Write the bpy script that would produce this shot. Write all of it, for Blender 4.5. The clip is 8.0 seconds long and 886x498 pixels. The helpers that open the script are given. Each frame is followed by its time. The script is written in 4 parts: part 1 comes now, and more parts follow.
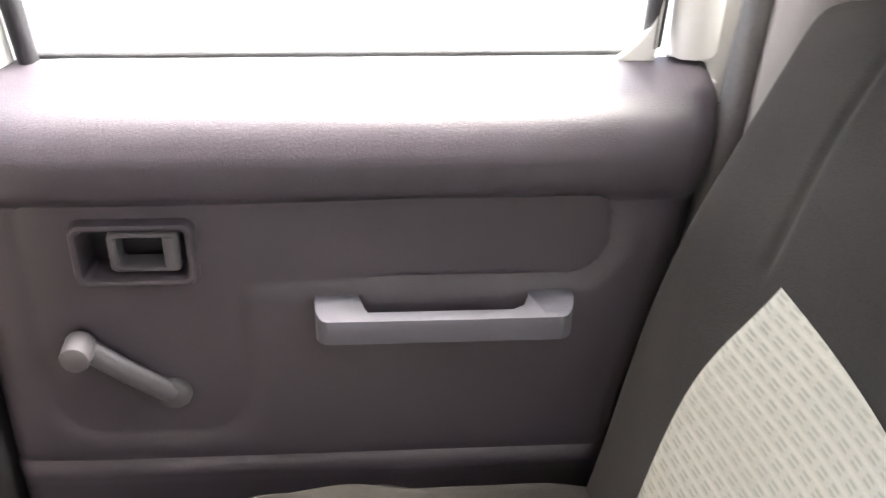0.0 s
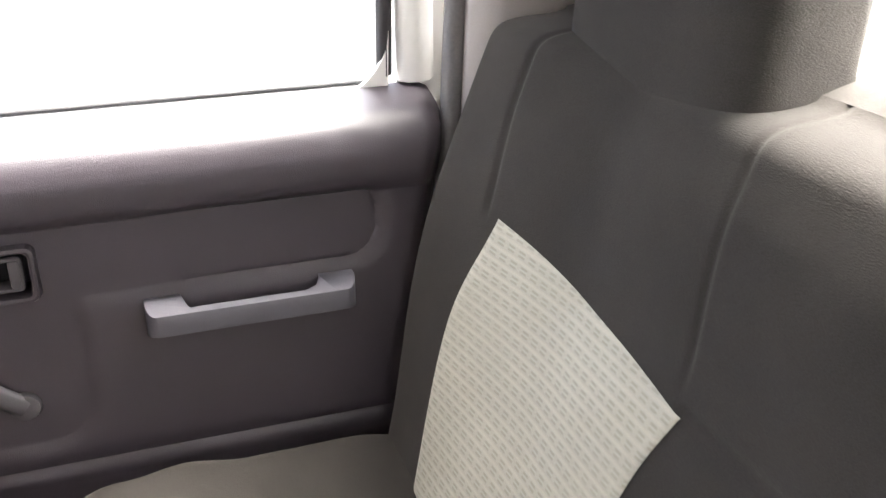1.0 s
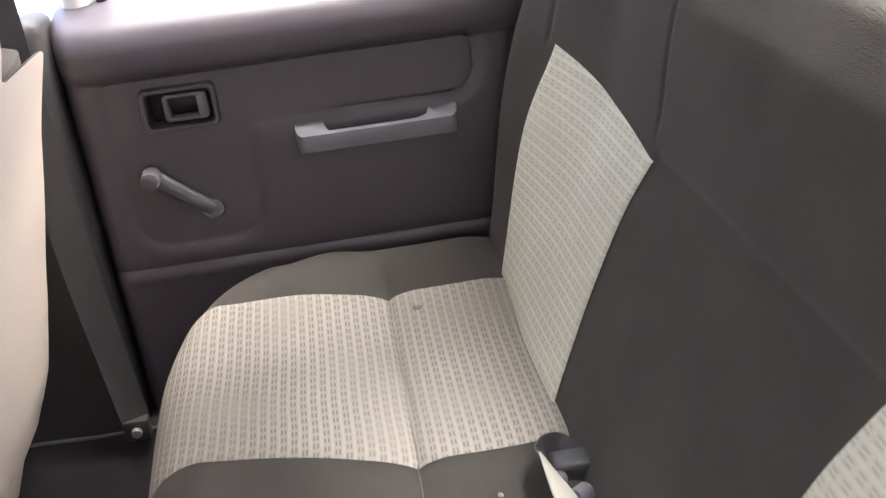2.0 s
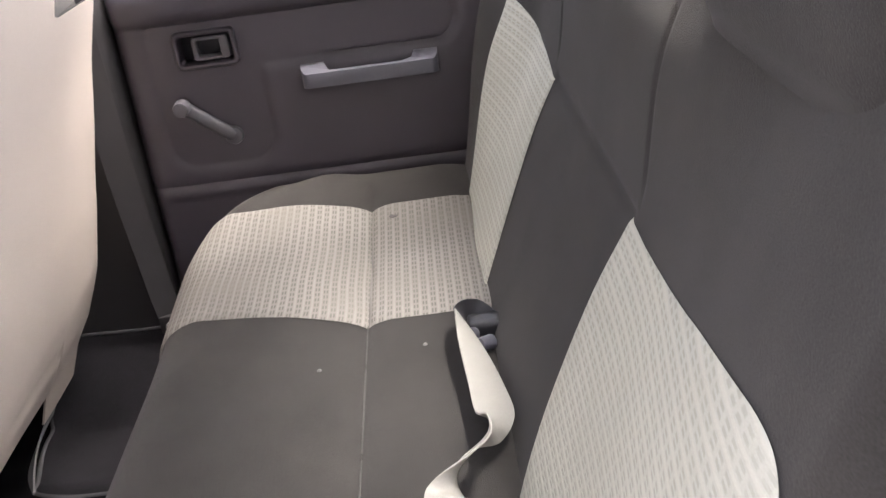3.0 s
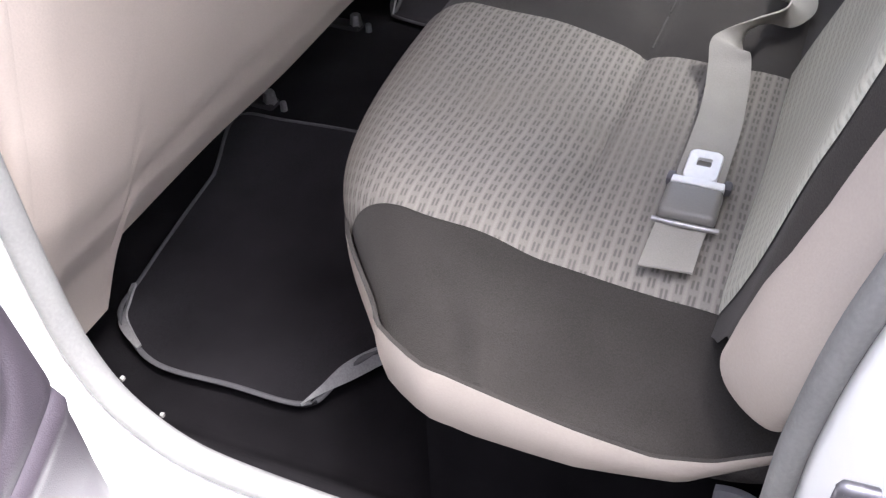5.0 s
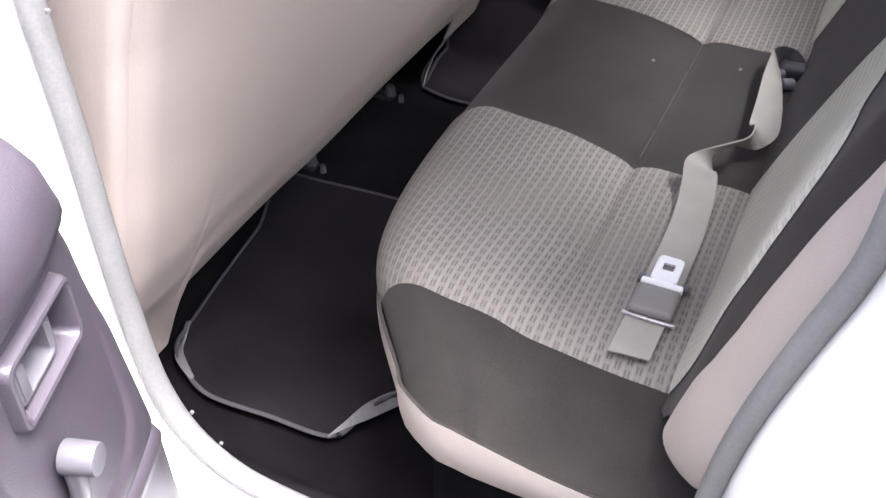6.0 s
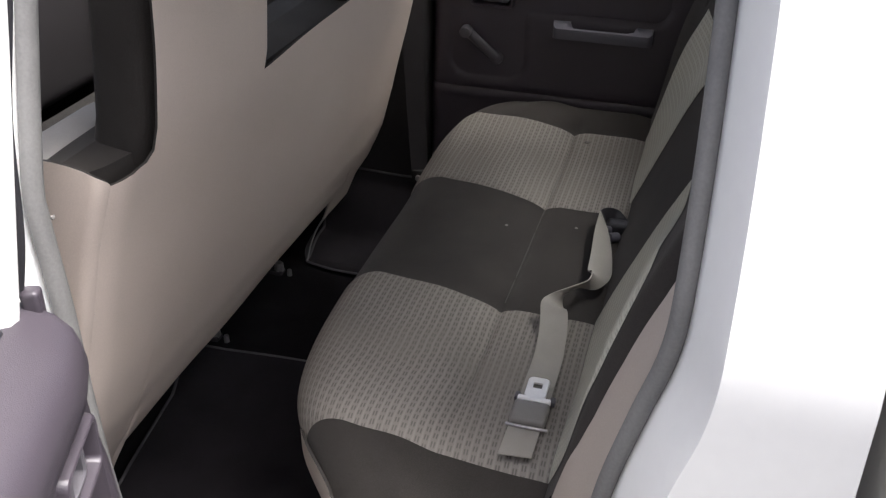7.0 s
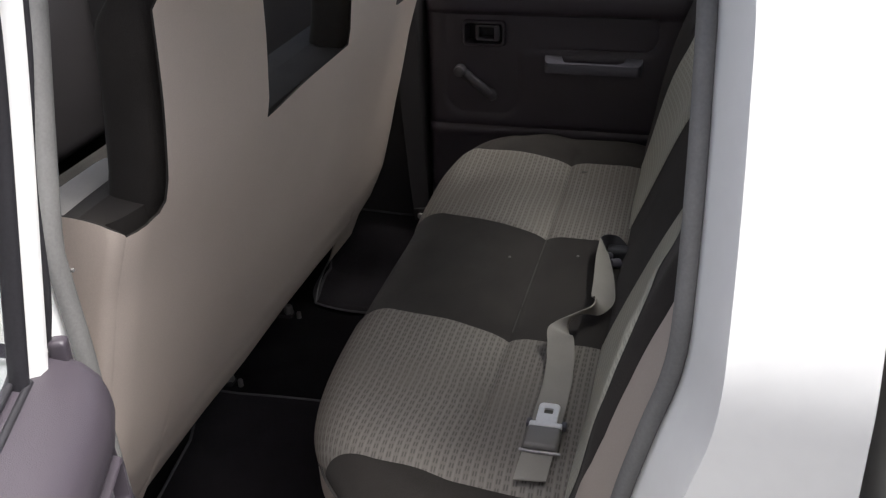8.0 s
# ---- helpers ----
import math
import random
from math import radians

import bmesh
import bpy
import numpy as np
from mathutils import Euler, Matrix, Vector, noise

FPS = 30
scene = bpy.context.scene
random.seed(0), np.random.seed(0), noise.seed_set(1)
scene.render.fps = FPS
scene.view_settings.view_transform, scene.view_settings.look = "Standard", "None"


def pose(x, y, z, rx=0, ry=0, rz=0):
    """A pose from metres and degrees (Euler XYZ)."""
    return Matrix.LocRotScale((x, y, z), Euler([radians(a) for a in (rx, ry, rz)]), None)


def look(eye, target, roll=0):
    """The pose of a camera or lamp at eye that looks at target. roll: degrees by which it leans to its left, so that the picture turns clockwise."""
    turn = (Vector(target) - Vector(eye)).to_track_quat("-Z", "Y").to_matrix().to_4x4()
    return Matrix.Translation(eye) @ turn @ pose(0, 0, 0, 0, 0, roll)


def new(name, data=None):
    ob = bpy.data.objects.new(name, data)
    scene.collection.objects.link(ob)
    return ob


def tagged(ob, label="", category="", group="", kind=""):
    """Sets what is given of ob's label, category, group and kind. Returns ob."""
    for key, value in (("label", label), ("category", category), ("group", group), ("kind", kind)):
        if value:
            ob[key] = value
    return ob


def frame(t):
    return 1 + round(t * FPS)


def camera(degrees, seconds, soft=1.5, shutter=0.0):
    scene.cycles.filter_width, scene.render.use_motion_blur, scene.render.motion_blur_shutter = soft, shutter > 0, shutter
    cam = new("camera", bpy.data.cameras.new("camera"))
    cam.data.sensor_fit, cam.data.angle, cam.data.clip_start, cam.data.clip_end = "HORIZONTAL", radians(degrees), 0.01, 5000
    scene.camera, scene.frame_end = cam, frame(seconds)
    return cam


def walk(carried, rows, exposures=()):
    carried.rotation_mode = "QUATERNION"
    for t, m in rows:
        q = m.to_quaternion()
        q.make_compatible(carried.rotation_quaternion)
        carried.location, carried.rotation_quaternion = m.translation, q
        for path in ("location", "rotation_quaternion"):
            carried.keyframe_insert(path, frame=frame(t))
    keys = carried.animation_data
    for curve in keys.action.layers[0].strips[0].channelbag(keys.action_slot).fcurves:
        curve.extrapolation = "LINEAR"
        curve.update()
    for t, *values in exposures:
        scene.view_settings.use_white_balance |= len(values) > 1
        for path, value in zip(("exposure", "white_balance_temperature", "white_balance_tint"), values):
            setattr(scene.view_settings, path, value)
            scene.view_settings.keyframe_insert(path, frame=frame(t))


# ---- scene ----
cam = camera(47.9, 8.0, soft=1.25, shutter=0.2)
PATH = [
    (0, (0.233, 0.693, 1.017), (0.371, 2.405, -0.008), 1.2),
    (0.5, (0.212, 0.567, 0.966), (0.642, 2.345, 0.159), -2.1),
    (1, (0.184, 0.439, 0.99), (0.767, 2.187, 0.213), -0.8),
    (1.5, (0.207, 0.276, 0.949), (0.614, 2.066, 0.154), -2.6),
    (1.7, (0.221, 0.212, 0.953), (0.489, 2.004, 0.107), -4.7),
    (2.8, (0.364, -0.104, 0.943), (0.403, 1.703, 0.087), -7.9),
    (3, (0.386, -0.147, 0.935), (0.359, 1.665, 0.087), -7.8),
    (3.5, (0.415, -0.245, 0.907), (0.182, 1.521, -0.003), -7.6),
    (4, (0.434, -0.34, 0.904), (0.052, 1.32, -0.143), -7.9),
    (4.5, (0.43, -0.355, 0.871), (-0.059, 1.15, -0.353), -4.5),
    (4.7, (0.43, -0.364, 0.87), (-0.13, 1.054, -0.425), -4.3),
    (5.8, (0.478, -0.452, 1.035), (-0.188, 0.912, -0.267), -0.7),
    (5.9, (0.482, -0.468, 1.054), (-0.182, 0.907, -0.238), -0.5),
    (6.2, (0.492, -0.547, 1.098), (-0.098, 0.925, -0.121), 2.5),
    (6.5, (0.496, -0.63, 1.154), (0.023, 0.974, 0.057), 3.6),
    (7, (0.519, -0.722, 1.193), (0.061, 0.955, 0.205), 1.2),
    (7.5, (0.531, -0.755, 1.201), (0.057, 0.947, 0.263), -1.0),
    (8, (0.527, -0.757, 1.207), (0.052, 0.953, 0.285), -1.9),
]


# ---- light ----
EXPOSURES = [(0.0, 4.52, 6450, 9), (1.0, 4.3, 6450, 9), (1.7, 4.12, 6400, 10), (2.8, 4.0, 6300, 12), (3.5, 3.85, 6250, 13), (4.2, 3.42, 6050, 13), (4.7, 3.17, 5900, 13),
             (5.8, 3.22, 5850, 14), (6.2, 3.12, 5900, 13), (6.6, 2.70, 6050, 12), (7.1, 1.83, 6150, 10), (7.5, 1.55, 6150, 9), (8.0, 1.55, 6150, 9)]
walk(cam, [(t, look(eye, target, roll)) for t, eye, target, roll in PATH], EXPOSURES)

world = bpy.data.worlds.new("sky")
scene.world = world
world.use_nodes = True
wn = world.node_tree.nodes
sky = wn.new("ShaderNodeTexSky")
sky.sky_type = "NISHITA"
sky.sun_disc = False
sky.sun_elevation = radians(70)
sky.sun_rotation = radians(90)
sky.air_density = 0.45
sky.dust_density = 6.0
sky.ozone_density = 0.3
wn["Background"].inputs[1].default_value = 0.15
haze = wn.new("ShaderNodeHueSaturation")
haze.inputs["Saturation"].default_value = 0.8
world.node_tree.links.new(sky.outputs[0], haze.inputs["Color"])
world.node_tree.links.new(haze.outputs[0], wn["Background"].inputs[0])
sun = new("sun", bpy.data.lights.new("sun", "SUN"))
sun.data.energy = 1.9
sun.data.angle = radians(32)
sun.data.color = (1.0, 0.96, 0.9)
sun.matrix_world = look((2.5, 0.0, 7.0), (0, 0, 0))


# ---- materials ----
def nodes_of(name):
    m = bpy.data.materials.new(name)
    m.use_nodes = True
    return m, m.node_tree.nodes, m.node_tree.links, m.node_tree.nodes["Principled BSDF"]


def surface(name, color, rough=0.6, metal=0.0, spread=0.15, grain=400.0, bump=0.15, stain=6.0, sheen=0.0, dist=0.0015, spec=0.5):
    """A colour that varies at two scales, with a fine relief."""
    m, n, l, b = nodes_of(name)
    co = n.new("ShaderNodeTexCoord")
    big, fine = n.new("ShaderNodeTexNoise"), n.new("ShaderNodeTexNoise")
    big.inputs["Scale"].default_value, big.inputs["Detail"].default_value = stain, 5
    fine.inputs["Scale"].default_value, fine.inputs["Detail"].default_value = grain, 3
    add = n.new("ShaderNodeMath")
    add.operation = "ADD"
    half = n.new("ShaderNodeMath")
    half.operation = "MULTIPLY"
    half.inputs[1].default_value = 0.5
    for t in (big, fine):
        l.new(co.outputs["Object"], t.inputs["Vector"])
    l.new(big.outputs["Fac"], add.inputs[0])
    l.new(fine.outputs["Fac"], add.inputs[1])
    l.new(add.outputs[0], half.inputs[0])
    ramp = n.new("ShaderNodeValToRGB")
    ramp.color_ramp.elements[0].position, ramp.color_ramp.elements[1].position = 0.3, 0.7
    ramp.color_ramp.elements[0].color = (*[c * (1 - spread) for c in color], 1)
    ramp.color_ramp.elements[1].color = (*[min(1, c * (1 + spread)) for c in color], 1)
    l.new(half.outputs[0], ramp.inputs[0])
    l.new(ramp.outputs[0], b.inputs["Base Color"])
    bp = n.new("ShaderNodeBump")
    bp.inputs["Strength"].default_value, bp.inputs["Distance"].default_value = bump, dist
    l.new(fine.outputs["Fac"], bp.inputs["Height"])
    l.new(bp.outputs[0], b.inputs["Normal"])
    b.inputs["Roughness"].default_value, b.inputs["Metallic"].default_value = rough, metal
    b.inputs["Specular IOR Level"].default_value = spec
    if sheen:
        b.inputs["Sheen Weight"].default_value = sheen
        b.inputs["Sheen Roughness"].default_value = 0.5
        b.inputs["Sheen Tint"].default_value = (1.0, 0.96, 0.92, 1)
    return m


def woven(name, ground, rib, dash, lane_width, dash_pitch):
    """Woven cloth: light ribs along the U of its map (metres), and between them pairs of short dark dashes, staggered from lane to lane."""
    m, n, l, b = nodes_of(name)

    def calc(op, a, c=None, d=None):
        q = n.new("ShaderNodeMath")
        q.operation = op
        for k, v in enumerate((a, c, d)):
            if v is None:
                continue
            if isinstance(v, (int, float)):
                q.inputs[k].default_value = v
            else:
                l.new(v, q.inputs[k])
        return q.outputs[0]

    def ease(x, a, c):
        q = n.new("ShaderNodeMapRange")
        q.interpolation_type = "SMOOTHSTEP"
        q.inputs["From Min"].default_value, q.inputs["From Max"].default_value = a, c
        l.new(x, q.inputs["Value"])
        return q.outputs[0]

    def mixed(f, a, c):
        q = n.new("ShaderNodeMixRGB")
        l.new(f, q.inputs[0])
        for k, v in ((1, a), (2, c)):
            if isinstance(v, tuple):
                q.inputs[k].default_value = (*v, 1)
            else:
                l.new(v, q.inputs[k])
        return q.outputs[0]

    co = n.new("ShaderNodeTexCoord")
    wob = n.new("ShaderNodeTexNoise")
    wob.inputs["Scale"].default_value, wob.inputs["Detail"].default_value = 60, 2
    patch = n.new("ShaderNodeTexNoise")
    patch.inputs["Scale"].default_value, patch.inputs["Detail"].default_value = 9, 5
    fine = n.new("ShaderNodeTexNoise")
    fine.inputs["Scale"].default_value, fine.inputs["Detail"].default_value = 900, 2
    for t in (wob, patch, fine):
        l.new(co.outputs["Object"], t.inputs["Vector"])
    xy = n.new("ShaderNodeSeparateXYZ")
    l.new(co.outputs["UV"], xy.inputs[0])
    lane = calc("MULTIPLY_ADD", wob.outputs["Fac"], 0.12, calc("DIVIDE", xy.outputs[1], lane_width))
    across = calc("ABSOLUTE", calc("SUBTRACT", calc("FRACT", lane), 0.5))
    is_rib = ease(across, 0.31, 0.45)
    pair = ease(calc("ABSOLUTE", calc("SUBTRACT", across, 0.17)), 0.13, 0.05)
    along = calc("FRACT", calc("MULTIPLY_ADD", calc("FLOOR", lane), 0.5, calc("DIVIDE", xy.outputs[0], dash_pitch)))
    short = ease(calc("ABSOLUTE", calc("SUBTRACT", along, 0.5)), 0.38, 0.22)
    is_dash = calc("MULTIPLY", calc("MULTIPLY", pair, short), ease(patch.outputs["Fac"], 0.18, 0.55))
    col = mixed(is_dash, mixed(is_rib, ground, rib), dash)
    ramp = n.new("ShaderNodeValToRGB")
    ramp.color_ramp.elements[0].position, ramp.color_ramp.elements[1].position = 0.3, 0.7
    ramp.color_ramp.elements[0].color, ramp.color_ramp.elements[1].color = (0.80, 0.785, 0.76, 1), (1, 1, 1, 1)
    l.new(calc("MULTIPLY_ADD", fine.outputs["Fac"], 0.5, calc("MULTIPLY", patch.outputs["Fac"], 0.5)), ramp.inputs[0])
    mix = n.new("ShaderNodeMixRGB")
    mix.blend_type, mix.inputs[0].default_value = "MULTIPLY", 1.0
    l.new(col, mix.inputs[1])
    l.new(ramp.outputs[0], mix.inputs[2])
    l.new(mix.outputs[0], b.inputs["Base Color"])
    bp = n.new("ShaderNodeBump")
    bp.inputs["Strength"].default_value, bp.inputs["Distance"].default_value = 0.3, 0.0007
    l.new(calc("ADD", calc("SUBTRACT", is_rib, is_dash), calc("MULTIPLY", fine.outputs["Fac"], 0.5)), bp.inputs["Height"])
    l.new(bp.outputs[0], b.inputs["Normal"])
    b.inputs["Roughness"].default_value = 0.95
    b.inputs["Specular IOR Level"].default_value = 0.1
    return m


CLOTH_DARK = surface("dark_cloth", (0.0370, 0.0334, 0.0302), 0.95, spread=0.36, grain=900, bump=0.45, stain=9, sheen=0.08, spec=0.1)
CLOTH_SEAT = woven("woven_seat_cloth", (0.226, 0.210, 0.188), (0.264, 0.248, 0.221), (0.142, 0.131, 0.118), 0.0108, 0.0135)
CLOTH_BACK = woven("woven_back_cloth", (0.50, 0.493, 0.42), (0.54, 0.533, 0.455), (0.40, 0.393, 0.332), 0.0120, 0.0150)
LIGHT_CLOTH = surface("light_grey_cloth", (0.42, 0.40, 0.37), 0.95, spread=0.15, grain=900, bump=0.4, stain=9, spec=0.1)
# one beige vinyl in two tones: front cover lightened as lit, bench darkened as shaded
VINYL_LIT = surface("beige_vinyl_lit", (0.61, 0.523, 0.452), 0.5, spread=0.07, grain=500, bump=0.18, stain=4)
VINYL_SHADED = surface("beige_vinyl_shaded", (0.385, 0.337, 0.292), 0.5, spread=0.06, grain=500, bump=0.18, stain=5)
PLASTIC = surface("grey_plastic", (0.0468, 0.0390, 0.0482), 0.42, spread=0.10, grain=900, bump=0.25, stain=5, spec=0.6)
PLASTIC_MID = surface("mid_grey_plastic", (0.085, 0.080, 0.088), 0.42, spread=0.08, grain=700, bump=0.12, stain=7)
PLASTIC_LIGHT = surface("light_grey_plastic", (0.098, 0.095, 0.113), 0.45, spread=0.06, grain=700, bump=0.12, stain=7)
PLASTIC_PALE = surface("pale_grey_plastic", (0.30, 0.295, 0.31), 0.5, spread=0.08, grain=700, bump=0.12, stain=7)
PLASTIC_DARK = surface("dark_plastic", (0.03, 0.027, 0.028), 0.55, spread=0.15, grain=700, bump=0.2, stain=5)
TRIM_BROWN = surface("brown_grey_trim", (0.33, 0.305, 0.29), 0.6, spread=0.07, grain=700, bump=0.2, stain=5)
CARPET = surface("black_carpet", (0.016, 0.0146, 0.0160), 1.0, spread=0.45, grain=1500, bump=0.8, stain=14, spec=0.05, dist=0.004)
MAT = surface("black_mat_carpet", (0.024, 0.022, 0.0242), 1.0, spread=0.8, grain=1200, bump=0.7, stain=5, spec=0.05, dist=0.003)
BINDING = surface("grey_binding", (0.075, 0.072, 0.074), 0.9, spread=0.25, grain=500, bump=0.5, stain=25)
LIP = surface("mat_backing", (0.21, 0.202, 0.20), 0.85, spread=0.25, grain=400, bump=0.4, stain=25)
SEAL = surface("pale_grey_rubber", (0.175, 0.172, 0.165), 0.65, spread=0.15, grain=300, bump=0.25, stain=18)
RUBBER = surface("grey_rubber", (0.145, 0.141, 0.142), 0.65, spread=0.15, grain=300, bump=0.25, stain=18)
BLACK = surface("black_rubber", (0.02, 0.019, 0.022), 0.55, spread=0.2, grain=300, bump=0.2, stain=20)
PAINT = surface("white_paint", (0.86, 0.86, 0.83), 0.4, spread=0.02, grain=60, bump=0.02, stain=3)
HEADLINER = surface("headliner", (0.50, 0.48, 0.44), 0.95, spread=0.06, grain=900, bump=0.3, stain=5)
WEB = surface("belt_webbing", (0.30, 0.282, 0.250), 0.75, spread=0.12, grain=800, bump=0.4, stain=20)
WEB_DARK = surface("dark_belt_webbing", (0.035, 0.032, 0.034), 0.75, spread=0.12, grain=800, bump=0.4, stain=20)
ADJUSTER = surface("warm_grey_plastic", (0.17, 0.16, 0.145), 0.4, spread=0.08, grain=700, bump=0.1, stain=20)
SEAM = surface("seam_thread", (0.058, 0.053, 0.048), 0.9)
CHROME = surface("chromed_steel", (0.93, 0.92, 0.91), 0.48, 0.75, spread=0.05, grain=200, bump=0.03, stain=30)
STEEL = surface("worn_steel", (0.42, 0.405, 0.395), 0.45, 0.8, spread=0.3, grain=200, bump=0.2, stain=40)
STEEL_DARK = surface("dull_steel", (0.16, 0.155, 0.17), 0.5, 0.8, spread=0.3, grain=200, bump=0.2, stain=40)
GROUND = surface("asphalt", (0.075, 0.072, 0.068), 0.9, spread=0.18, grain=60, bump=0.4, stain=0.8, dist=0.004)
RENDERED = surface("grey_render", (0.22, 0.21, 0.20), 0.95, spread=0.15, grain=60, bump=0.4, stain=0.9, dist=0.004)
LINT = surface("lint", (0.18, 0.172, 0.16), 0.9)
STAIN = surface("dark_stain", (0.10, 0.093, 0.08), 0.95, spread=0.3, grain=300)
GLASS, gn, gl, gb = nodes_of("window_glass")
gb.inputs["Base Color"].default_value = (0.93, 0.96, 0.95, 1)
gb.inputs["Roughness"].default_value = 0.0
gb.inputs["IOR"].default_value = 1.45
gb.inputs["Transmission Weight"].default_value = 1.0


# ---- building helpers ----
def finish(me, mat, sharp=40):
    me.materials.append(mat)
    me.polygons.foreach_set("use_smooth", [True] * len(me.polygons))
    me.set_sharp_from_angle(angle=radians(sharp))
    me.update()
    return me


def mesh_of(name, verts, faces, mat, sharp=40):
    me = bpy.data.meshes.new(name)
    me.from_pydata([tuple(v) for v in verts], [], faces)
    bm = bmesh.new()
    bm.from_mesh(me)
    bmesh.ops.recalc_face_normals(bm, faces=bm.faces)
    bm.to_mesh(me)
    bm.free()
    return finish(me, mat, sharp)


def put(name, me, parent=None, label=""):
    ob = new(name, me)
    if parent is not None:
        ob.parent = parent
    return tagged(ob, label)


def base(name, label, category, place=(0, 0, 0), kind="", group=""):
    ob = new(name)
    ob.empty_display_size = 0.05
    ob.location = place
    return tagged(ob, label, category, group, kind)


def box(name, lo, hi, mat, parent=None, bevel=0.004, seg=2, label="", m=None):
    bm = bmesh.new()
    bmesh.ops.create_cube(bm, size=1)
    lo, hi = Vector(lo), Vector(hi)
    for v in bm.verts:
        v.co = Vector([lo[i] + (hi[i] - lo[i]) * (v.co[i] + 0.5) for i in range(3)])
    if bevel:
        bmesh.ops.bevel(bm, geom=bm.edges[:], offset=bevel, segments=seg, profile=0.6, affect="EDGES")
    if m is not None:
        bm.transform(m)
    me = bpy.data.meshes.new(name)
    bm.to_mesh(me)
    bm.free()
    return put(name, finish(me, mat, 50), parent, label)


def sheet(name, fn, nu, nv, mat, parent=None, thick=0.0, label="", sharp=40, keep=None, rim_mat=None):
    """A sheet of (nu+1) x (nv+1) points fn(u, v), u and v from 0 to 1; with thick a second skin set off along its normals."""
    P = [[Vector(fn(i / nu, j / nv)) for j in range(nv + 1)] for i in range(nu + 1)]
    idx = lambda i, j: i * (nv + 1) + j
    verts = [p for row in P for p in row]
    faces = [(idx(i, j), idx(i + 1, j), idx(i + 1, j + 1), idx(i, j + 1)) for i in range(nu) for j in range(nv)
             if keep is None or keep((i + 0.5) / nu, (j + 0.5) / nv)]
    if thick:
        off = len(verts)
        for i in range(nu + 1):
            for j in range(nv + 1):
                du = P[min(i + 1, nu)][j] - P[max(i - 1, 0)][j]
                dv = P[i][min(j + 1, nv)] - P[i][max(j - 1, 0)]
                nrm = du.cross(dv)
                nrm = nrm.normalized() if nrm.length > 1e-12 else Vector((0, 0, 1))
                verts.append(P[i][j] + nrm * thick)
        edges = {}
        for f in faces:
            for a, b in zip(f, f[1:] + f[:1]):
                edges[(a, b)] = True
        rim = [(a, b) for a, b in edges if (b, a) not in edges]
        faces = faces + [tuple(v + off for v in reversed(f)) for f in faces] + [(b, a, a + off, b + off) for a, b in rim]
    rim_from = len(faces) - (len(rim) if thick else 0)
    me = bpy.data.meshes.new(name)
    me.from_pydata([tuple(v) for v in verts], [], faces)
    bm = bmesh.new()
    bm.from_mesh(me)
    if rim_mat:
        for k, f in enumerate(bm.faces):
            f.material_index = 1 if k >= rim_from else 0
    bmesh.ops.delete(bm, geom=[v for v in bm.verts if not v.link_faces], context="VERTS")
    bmesh.ops.recalc_face_normals(bm, faces=bm.faces)
    bm.to_mesh(me)
    bm.free()
    finish(me, mat, sharp)
    if rim_mat:
        me.materials.append(rim_mat)
    return put(name, me, parent, label)


def lay_map(ob, uv):
    """Gives the mesh a map: uv is one (u, v) for each of its points."""
    layer = ob.data.uv_layers.new(name="cloth")
    for loop in ob.data.loops:
        layer.data[loop.index].uv = uv[loop.vertex_index]


def curve_points(pts, n, closed=False):
    """n points along a smooth line through pts (Catmull-Rom)."""
    pts = [Vector(p) for p in pts]
    k = len(pts)
    segs = k if closed else k - 1
    out = []
    for i in range(n):
        s = i / (n if closed else n - 1) * segs
        a = min(int(s), segs - 1)
        t = s - a
        g = (lambda q: pts[q % k]) if closed else (lambda q: pts[max(0, min(k - 1, q))])
        p0, p1, p2, p3 = g(a - 1), g(a), g(a + 1), g(a + 2)
        out.append(0.5 * (2 * p1 + (p2 - p0) * t + (2 * p0 - 5 * p1 + 4 * p2 - p3) * t * t + (3 * p1 - p0 - 3 * p2 + p3) * t ** 3))
    return out


def tube(name, pts, r, mat, parent=None, n=40, sides=10, closed=False, flat=1.0, side=(0, 1, 0), label="", smooth=True, caps=True):
    """A round or flattened bar along pts; side is the way across it whose size flat scales."""
    line = curve_points(pts, n, closed) if smooth else [Vector(p) for p in pts]
    n = len(line)
    side = Vector(side).normalized()
    verts, faces = [], []
    for i, p in enumerate(line):
        a, b = (line[(i - 1) % n], line[(i + 1) % n]) if closed else (line[max(i - 1, 0)], line[min(i + 1, n - 1)])
        d = (b - a).normalized()
        s = (side - d * side.dot(d)).normalized()
        u = d.cross(s)
        for k in range(sides):
            an = 2 * math.pi * k / sides
            verts.append(p + s * (r * flat * math.cos(an)) + u * (r * math.sin(an)))
    for i in range(n if closed else n - 1):
        for k in range(sides):
            j = (i + 1) % n
            faces.append((i * sides + k, i * sides + (k + 1) % sides, j * sides + (k + 1) % sides, j * sides + k))
    if not closed and caps:
        faces += [tuple(range(sides))[::-1], tuple((n - 1) * sides + k for k in range(sides))]
    return put(name, mesh_of(name, verts, faces, mat, 60), parent, label)


def ribbon(name, rows, mat, parent=None, thick=0.0016, n=80, label=""):
    """A strap: rows of a middle point and the half of its width as a vector."""
    mid = curve_points([r[0] for r in rows], n)
    half = curve_points([r[1] for r in rows], n)
    return sheet(name, lambda u, v: mid[min(n - 1, round(u * (n - 1)))] + half[min(n - 1, round(u * (n - 1)))] * (2 * v - 1), n - 1, 6, mat, parent, thick, label=label, sharp=60)


